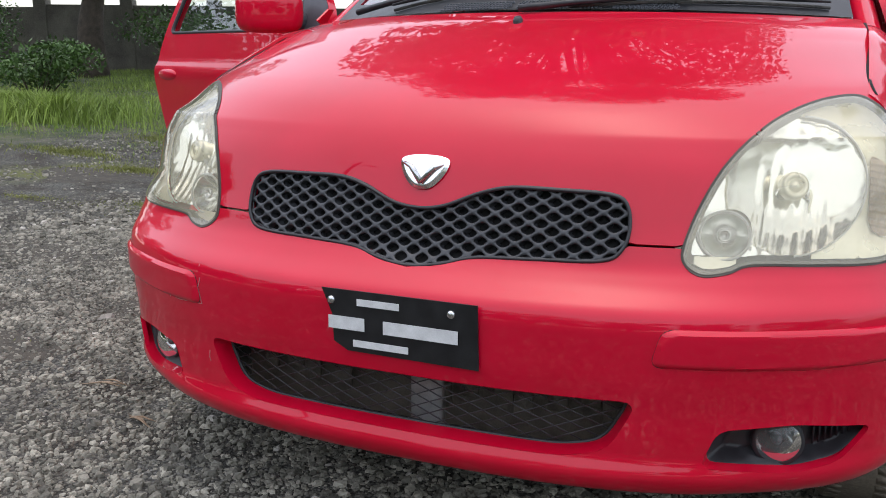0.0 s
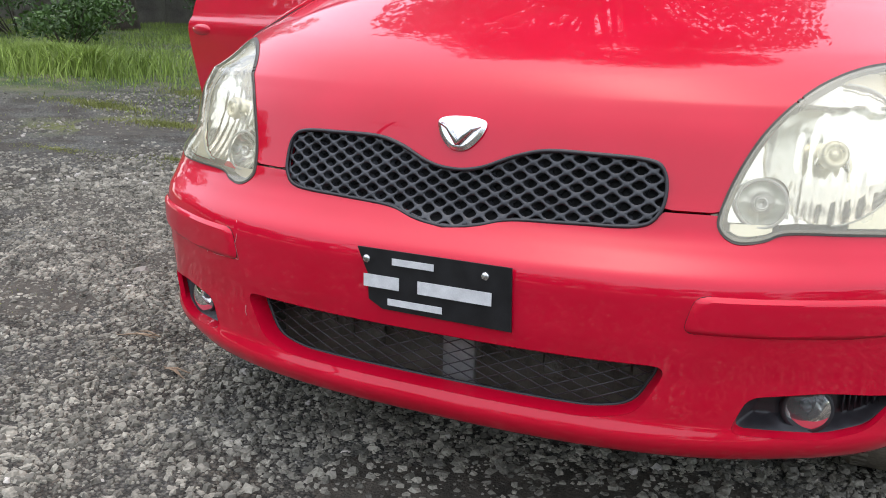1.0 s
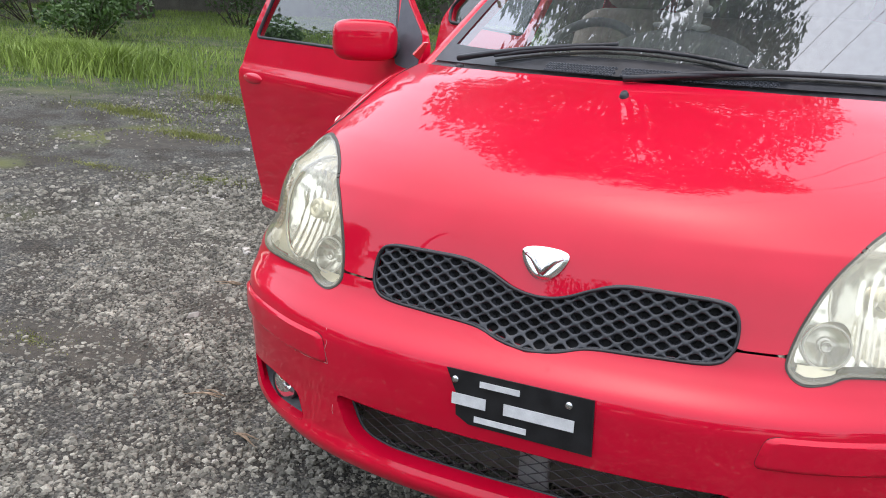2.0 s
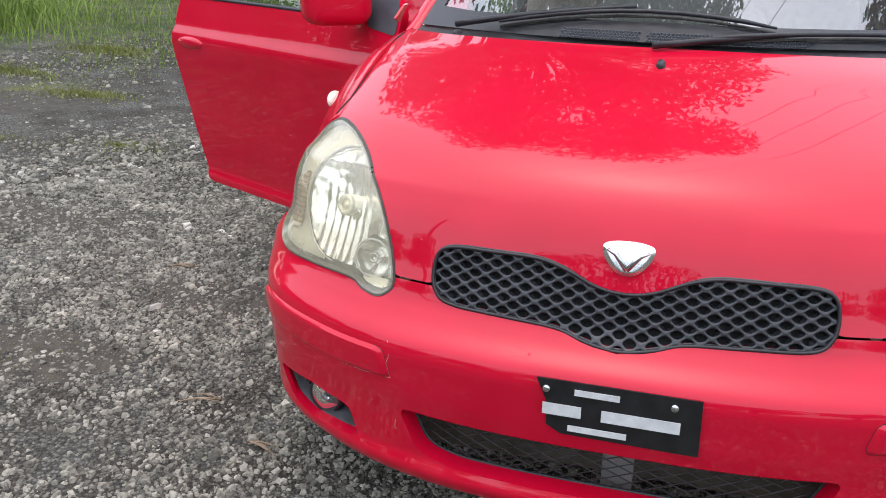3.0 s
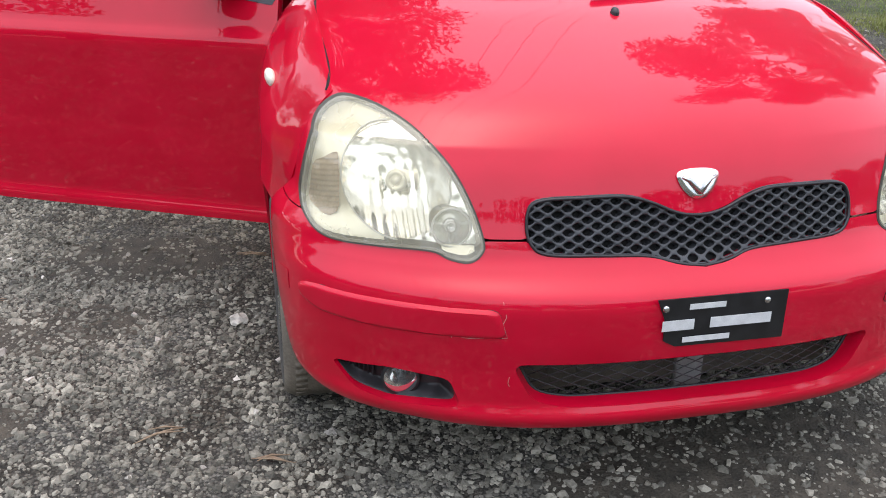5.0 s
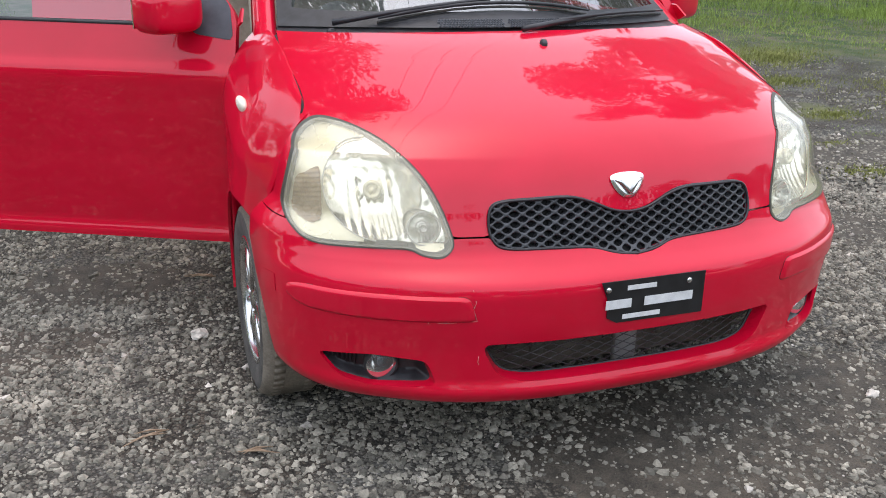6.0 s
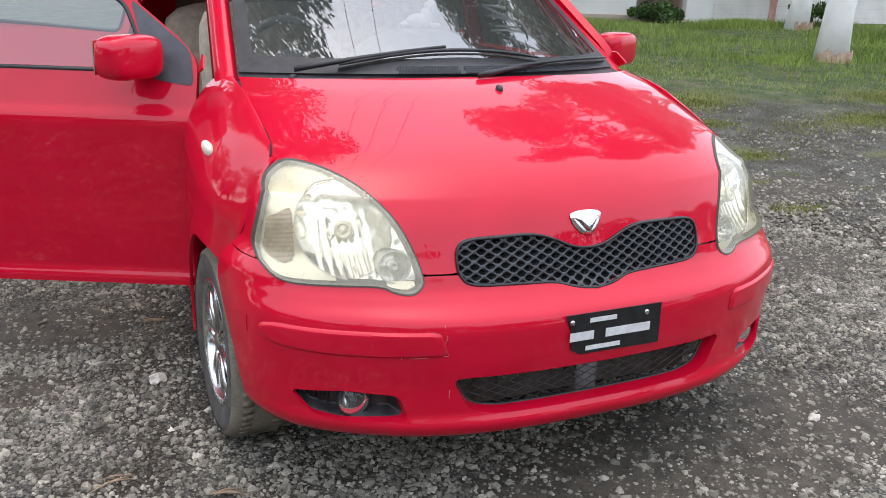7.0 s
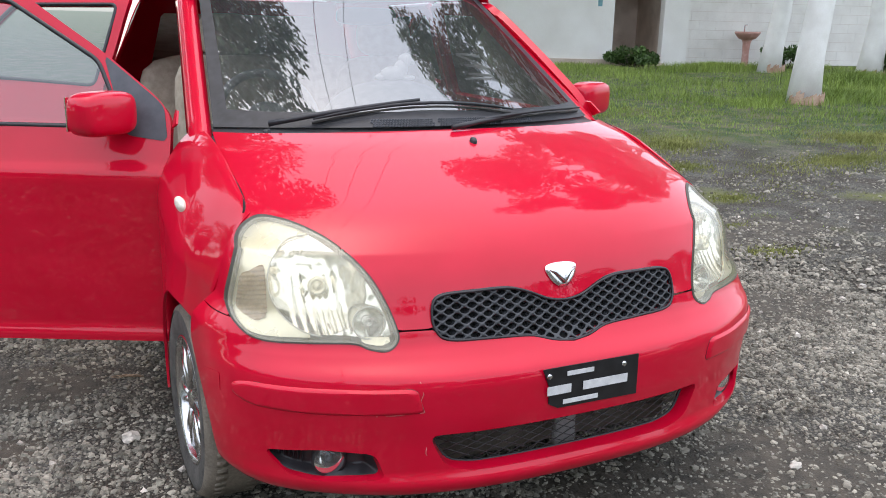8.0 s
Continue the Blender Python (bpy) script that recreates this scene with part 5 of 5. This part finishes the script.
def power_line():
    """Cables high over the yard, slung between two poles."""
    line = thing("power_line", (-12.0, -12.0, 0), "dark overhead cables between two poles", "power line")
    inv = Matrix.Translation((-12.0, -12.0, 0)).inverted()
    a, b = Vector((-9.5, -11.2, 9.3)), Vector((13.5, 23.1, 9.3))
    side = (b - a).cross(Vector((0, 0, 1))).normalized()
    for k in range(3):
        pts = [a.lerp(b, t) + side * (0.55 * k - 0.8) - Vector((0, 0, 1.2 * 4 * t * (1 - t))) for t in lin(0, 1, 25)]
        part("cable", tube(pts, 0.006, 5), BLACK_PLASTIC, line).matrix_parent_inverse = inv
    for p in (a, b):
        z = rise(p.x, p.y) - 0.3
        part("pole", tube([(p.x, p.y, z), (p.x, p.y, 10.0)], [0.15, 0.1], 12), GREY_PLASTIC, line).matrix_parent_inverse = inv
        part("crossarm", tube([p + side * -1.1, p + side * 1.1], 0.05, 8), GREY_PLASTIC, line).matrix_parent_inverse = inv


power_line()


def bush(x, y, rad, h, seed, label):
    r = np.random.default_rng(seed)
    z0 = rise(x, y)
    t = thing("bush", (x, y, z0), label, "bush", "bushes")
    inv = Matrix.Translation((x, y, z0)).inverted()
    V = []
    for k in range(12):
        a, q = r.uniform(0, 6.28), rad * math.sqrt(r.uniform(0, 1))
        c = (x + q * math.cos(a), y + q * math.sin(a), z0 + h * r.uniform(0.3, 0.9))
        part("stem", tube([(x + 0.2 * q * math.cos(a), y + 0.2 * q * math.sin(a), z0 - 0.05), c], [0.015, 0.005], 5), DARK_BARK, t).matrix_parent_inverse = inv
        V.append(leaf_cloud(r, c, (rad * 0.4, rad * 0.4, h * 0.3), 220, 0.05))
    V = np.concatenate(V)
    F = [q for i in range(0, len(V), 4) for q in ((i, i + 1, i + 2), (i, i + 2, i + 3))]
    mesh_object("foliage", V.tolist(), F, LEAF, t).matrix_parent_inverse = inv


for k, (bx, by, br, bh) in enumerate(((-10.5, 8.8, 0.9, 0.8), (-13.5, 10.5, 1.4, 1.2), (-11.2, 13.6, 1.3, 1.3), (-16.5, 11.8, 1.6, 1.5), (-8.6, 15.2, 1.3, 1.2), (-7.8, 9.6, 0.6, 0.5))):
    bush(bx, by, br, bh, 60 + k, "leafy green bush by the old wall")
for k, (bx, by, br, bh) in enumerate(((15.3, 10.3, 0.8, 0.75), (11.6, 14.6, 0.5, 0.4), (14.5, 12.9, 0.6, 0.5))):
    bush(bx, by, br, bh, 80 + k, "low green weeds before the outbuilding")


def old_wall():
    w = thing("boundary_wall", (0, 0, 0), "low dark weathered boundary wall", "wall", kind="structure")
    a, b = Vector((-24, 11.5, 0)), Vector((-3.5, 20.5, 0))
    d = (b - a).normalized()
    m = Matrix(((d.x, -d.y, 0, a.x), (d.y, d.x, 0, a.y), (0, 0, 1, 0.3), (0, 0, 0, 1)))
    r = random.Random(2)
    for k in range(11):
        part("wall_panel", box(1 + 2.03 * k, 0, 0.75 + r.uniform(-0.04, 0.04), 2.0, 0.25, 1.9, m), OLD_WALL, w, smooth=False, bevel=0.02)
        part("wall_pier", box(2.03 * k, 0, 0.8, 0.3, 0.34, 2.1, m), OLD_WALL, w, smooth=False, bevel=0.02)


old_wall()


# ---------------------------------------------------------------- stuff: grass, gravel
def blades(name, px, py, h, r, mat, label):
    """Bent blades of grass rooted at the given places."""
    n = len(px)
    pz = np.array([rise(x, y) for x, y in zip(px, py)]) - 0.01
    h = h * r.uniform(0.45, 1.25, n)
    w = 0.004 + 0.014 * h
    b = r.uniform(0, 2 * np.pi, n)
    dx, dy = np.cos(b) * w, np.sin(b) * w
    lx, ly = r.normal(size=n) * h * 0.4, r.normal(size=n) * h * 0.4
    V = np.stack([np.stack(c, 1) for c in ((px - dx, py - dy, pz), (px + dx, py + dy, pz), (px + lx * 0.4 + dx * 0.7, py + ly * 0.4 + dy * 0.7, pz + h * 0.6), (px + lx * 0.4 - dx * 0.7, py + ly * 0.4 - dy * 0.7, pz + h * 0.6), (px + lx, py + ly, pz + h))], 1).reshape(-1, 3)
    F = [f for i in range(0, 5 * n, 5) for f in ((i, i + 1, i + 2, i + 3), (i + 3, i + 2, i + 4))]
    tagged(mesh_object(name, V.tolist(), F, mat), label, "grass", kind="stuff")


def lawn(name, a0, a1, r0, r1, count, low, high, start, seed, mat, label):
    """Grass over a sector of the yard, in drifts that thicken away from the gravel."""
    r = np.random.default_rng(seed)
    d, a = np.sqrt(r.uniform(r0 * r0, r1 * r1, count)), np.radians(r.uniform(a0, a1, count))
    x, y = d * np.sin(a), d * np.cos(a)
    drift = np.array([noise.noise((p * 0.55, q * 0.55, seed)) + 0.6 * noise.noise((p * 1.7, q * 1.7, seed + 5)) for p, q in zip(x, y)])
    thick = np.clip((d - start) / 2.5, -0.55, 0.8)
    ok = drift + thick > r.uniform(-0.15, 0.35, count)
    x, y, d, drift = x[ok], y[ok], d[ok], drift[ok]
    h = low + (high - low) * np.clip((d - start) / 4, 0, 1) * np.clip(0.6 + drift, 0.2, 1.4)
    blades(name, x, y, h, r, mat, label)


def tufts(name, spots, seed, mat, label):
    r = np.random.default_rng(seed)
    X, Y, Hh = [], [], []
    for x, y, rx, ry, count, h in spots:
        rad, ang = np.abs(r.normal(0, 0.62, count)) * r.uniform(0.5, 1.2, count), r.uniform(0, 2 * np.pi, count)
        rad *= np.array([1 + 0.7 * noise.noise((math.cos(a) * 1.6 + x, math.sin(a) * 1.6 + y, 2)) for a in ang])
        X.append(x + rx * rad * np.cos(ang))
        Y.append(y + ry * rad * np.sin(ang))
        Hh.append(np.full(count, h))
    blades(name, np.concatenate(X), np.concatenate(Y), np.concatenate(Hh), r, mat, label)


lawn("grass", 18, 82, 4.6, 21, 120000, 0.02, 0.10, 7.6, 1, GRASS, "green grass and weeds before the outbuilding")
lawn("grass", -80, -12, 5.4, 22, 110000, 0.03, 0.11, 7.2, 2, GRASS, "green grass at the edge of the gravel")
lawn("short_grass", 20, 84, 4.3, 11, 60000, 0.012, 0.035, 6.0, 5, YELLOW_GRASS, "thin yellow-green grass creeping over the gravel")
lawn("short_grass", -80, -20, 4.6, 10, 30000, 0.012, 0.03, 6.2, 6, YELLOW_GRASS, "thin yellow-green grass creeping over the gravel")
tufts("grass", [(10.8, 8.3, 1.6, 1.0, 9000, 0.15), (8.9, 8.2, 0.6, 0.5, 1500, 0.10), (13.2, 9.9, 1.5, 1.0, 7000, 0.22), (12.6, 13.2, 1.6, 0.5, 5000, 0.18), (-8.4, 6.6, 1.9, 1.0, 12000, 0.25), (-7.4, 6.3, 0.5, 0.4, 1500, 0.3)], 3, GRASS, "taller grass tufts round the trees")
tufts("short_grass", [(6.3, 4.3, 1.1, 0.4, 5000, 0.04), (5.2, 5.7, 0.7, 0.5, 3000, 0.05), (4.5, 4.7, 0.5, 0.3, 1500, 0.04), (4.0, 3.5, 0.35, 0.2, 1000, 0.03), (7.6, 5.2, 1.0, 0.6, 4000, 0.05), (-4.3, 4.05, 0.45, 0.2, 1600, 0.035), (-5.4, 4.5, 0.7, 0.22, 1800, 0.04), (-4.1, 2.8, 0.5, 0.14, 1300, 0.02), (-2.0, 0.5, 0.22, 0.1, 500, 0.016), (-3.2, 2.9, 0.5, 0.25, 1600, 0.02), (-5.2, 5.6, 0.5, 0.2, 1500, 0.05), (3.00, 2.10, 0.3, 0.14, 1300, 0.022), (3.29, 2.74, 0.22, 0.1, 500, 0.022), (-1.96, 0.47, 0.16, 0.08, 900, 0.014)], 4, YELLOW_GRASS, "short yellow-green moss and grass in the gravel")


# the first spot, before the bumper, also paints the car's shade as dark ground
SOIL_SHADE_SPOTS = [(0.55, -0.02, 0.85, 0.36), (-1.32, 1.6, 0.4, 0.25), (-1.5, 1.1, 0.32, 0.18), (-1.85, 0.52, 0.4, 0.2), (-4.1, 3.7, 0.8, 0.45), (3.3, 2.55, 0.7, 0.35), (2.2, 1.25, 0.45, 0.25), (-2.6, 1.7, 0.5, 0.25)]


def soil_shade_patch(x, y, rx, ry, seed):
    """A worn spot where damp brown soil shows between the stones. The first also holds the bumper's shade."""
    bm = bmesh.new()
    rings = []
    for t in (0.35, 0.7, 0.9, 1.0):
        ring = []
        for k in range(40):
            a = 2 * math.pi * k / 40
            q = t * (1 + 0.35 * noise.noise((math.cos(a) * 1.4 + seed, math.sin(a) * 1.4, 0)) + 0.16 * noise.noise((math.cos(a) * 5, math.sin(a) * 5 + seed, 1)))
            px, py = x + rx * q * math.cos(a), y + ry * q * math.sin(a)
            ring.append(bm.verts.new((px, py, rise(px, py) + (0.002 if t < 0.8 else 0.0005 if t < 1 else -0.003))))
        rings.append(ring)
    bm.faces.new(rings[0])
    for p, q in zip(rings, rings[1:]):
        for k in range(40):
            bm.faces.new((p[k], q[k], q[(k + 1) % 40], p[(k + 1) % 40]))
    tagged(part("soil_shade_patch", bm, SOIL_SHADE), "damp brown soil showing through the gravel, painted shade at the bumper", "soil", kind="structure")


for k, spot in enumerate(SOIL_SHADE_SPOTS):
    soil_shade_patch(*spot, 3.1 * k)


def gravel(count, seed, r0, r1, median, name_label, mat=STONE):
    """Loose angular stones, thinner where the soil shows."""
    r = np.random.default_rng(seed)
    tmpl = np.array([(-1, -0.6, -0.5), (0.2, -1, -0.5), (1, -0.1, -0.5), (0.4, 0.9, -0.5), (-0.7, 0.8, -0.5), (-0.6, -0.3, 0.5), (0.5, -0.5, 0.6), (0.4, 0.5, 0.5), (-0.4, 0.5, 0.45)])
    faces = [(0, 1, 6, 5), (1, 2, 6), (2, 3, 7, 6), (3, 4, 8, 7), (4, 0, 5, 8), (5, 6, 7, 8)]
    d = np.sqrt(r.uniform(r0 * r0, r1 * r1, count))
    ang = r.uniform(0, 2 * np.pi, count)
    cx, cy = -0.3 + 1.15 * d * np.cos(ang), 0.9 + d * np.sin(ang)
    seen = (cy > -0.6 - 1.8 * r.uniform(0, 1, count) ** 2.5) & ~((np.abs(cx) < 0.6) & (cy > 0.5))
    cx, cy, count = cx[seen], cy[seen], int(seen.sum())
    keep = np.array([1.7 * noise.noise((x * 0.9, y * 0.9, 3)) + 0.5 * noise.noise((x * 4, y * 4, 7)) > u for x, y, u in zip(cx, cy, r.uniform(-0.85, 0.45, count))])
    for sx, sy, rx, ry in SOIL_SHADE_SPOTS:
        keep &= (((cx - sx) / rx) ** 2 + ((cy - sy) / ry) ** 2 > r.uniform(0.3, 1.6, count)) | (r.uniform(0, 1, count) < (0.3 if rx > 0.8 else 0.5))
    cx, cy = cx[keep], cy[keep]
    count = len(cx)
    size = np.minimum(median * np.exp(r.normal(0, 0.46, count)), median * 2.6)
    rot = r.uniform(0, 2 * np.pi, count)
    pts = tmpl[None] + r.uniform(-0.28, 0.28, (count, 9, 3))
    pts *= size[:, None, None] * r.uniform(0.7, 1.4, (count, 1, 3)) * (1.1, 1.1, 0.8)
    c, sn = np.cos(rot)[:, None], np.sin(rot)[:, None]
    X = pts[:, :, 0] * c - pts[:, :, 1] * sn + cx[:, None]
    Y = pts[:, :, 0] * sn + pts[:, :, 1] * c + cy[:, None]
    base = np.array([rise(x, y) for x, y in zip(cx, cy)])
    Z = pts[:, :, 2] + 0.25 * size[:, None] + base[:, None]
    V = np.stack([X, Y, Z], 2).reshape(-1, 3)
    F = [tuple(i + 9 * k for i in f) for k in range(count) for f in faces]
    tagged(mesh_object("gravel", V.tolist(), F, mat), name_label, "gravel", kind="stuff")


gravel(270000, 7, 0.0, 2.7, 0.0050, "loose grey angular gravel stones")
gravel(65000, 9, 2.6, 3.9, 0.0070, "grey gravel stones round the car")
gravel(55000, 8, 3.8, 7.0, 0.0072, "scattered grey gravel toward the grass")
gravel(2600, 21, 0.0, 4.6, 0.008, "scattered pale stones among the gravel", PALE_STONE)


def loose_stone(x, y, s, mat, seed, label):
    bm = bmesh.new()
    bmesh.ops.create_icosphere(bm, subdivisions=2, radius=1)
    for v in bm.verts:
        k = 1 + 0.6 * noise.noise(v.co * 1.5 + Vector((seed, 0, 0)))
        v.co = Vector((v.co.x * s * 1.2, v.co.y * s, v.co.z * s * 0.75)) * k
    ob = part("stone", bm, mat, smooth=False)
    ob.location = (x, y, s * 0.45)
    tagged(ob, label, "stone")


loose_stone(-0.976, 1.026, 0.024, PALE_STONE, 1, "pale angular stone lying on the gravel")
loose_stone(2.55, 0.55, 0.035, PALE_STONE, 2, "buff stone lying on the gravel")


def straw(x, y, seed):
    r = random.Random(seed)
    bm = bmesh.new()
    for k in range(4):
        a = r.uniform(-0.5, 0.5)
        l = r.uniform(0.03, 0.06)
        cx, cy = x + r.uniform(-0.015, 0.015), y + r.uniform(-0.015, 0.015)
        tube([(cx - l * math.cos(a), cy - l * math.sin(a), 0.008), (cx, cy, 0.014), (cx + l * math.cos(a), cy + l * math.sin(a), 0.008)], [0.001, 0.0028, 0.001], 6, bm)
    tagged(part("straw_wisp", bm, DRY), "dry brown bark wisp on the gravel", "debris")


straw(-0.908, 0.272, 1)
straw(-1.168, 0.44, 2)
straw(-1.78, 1.31, 5)
straw(-0.91, 1.56, 8)
loose_stone(0.91, 0.0, 0.017, PALE_STONE, 4, "buff flat stone among the gravel")
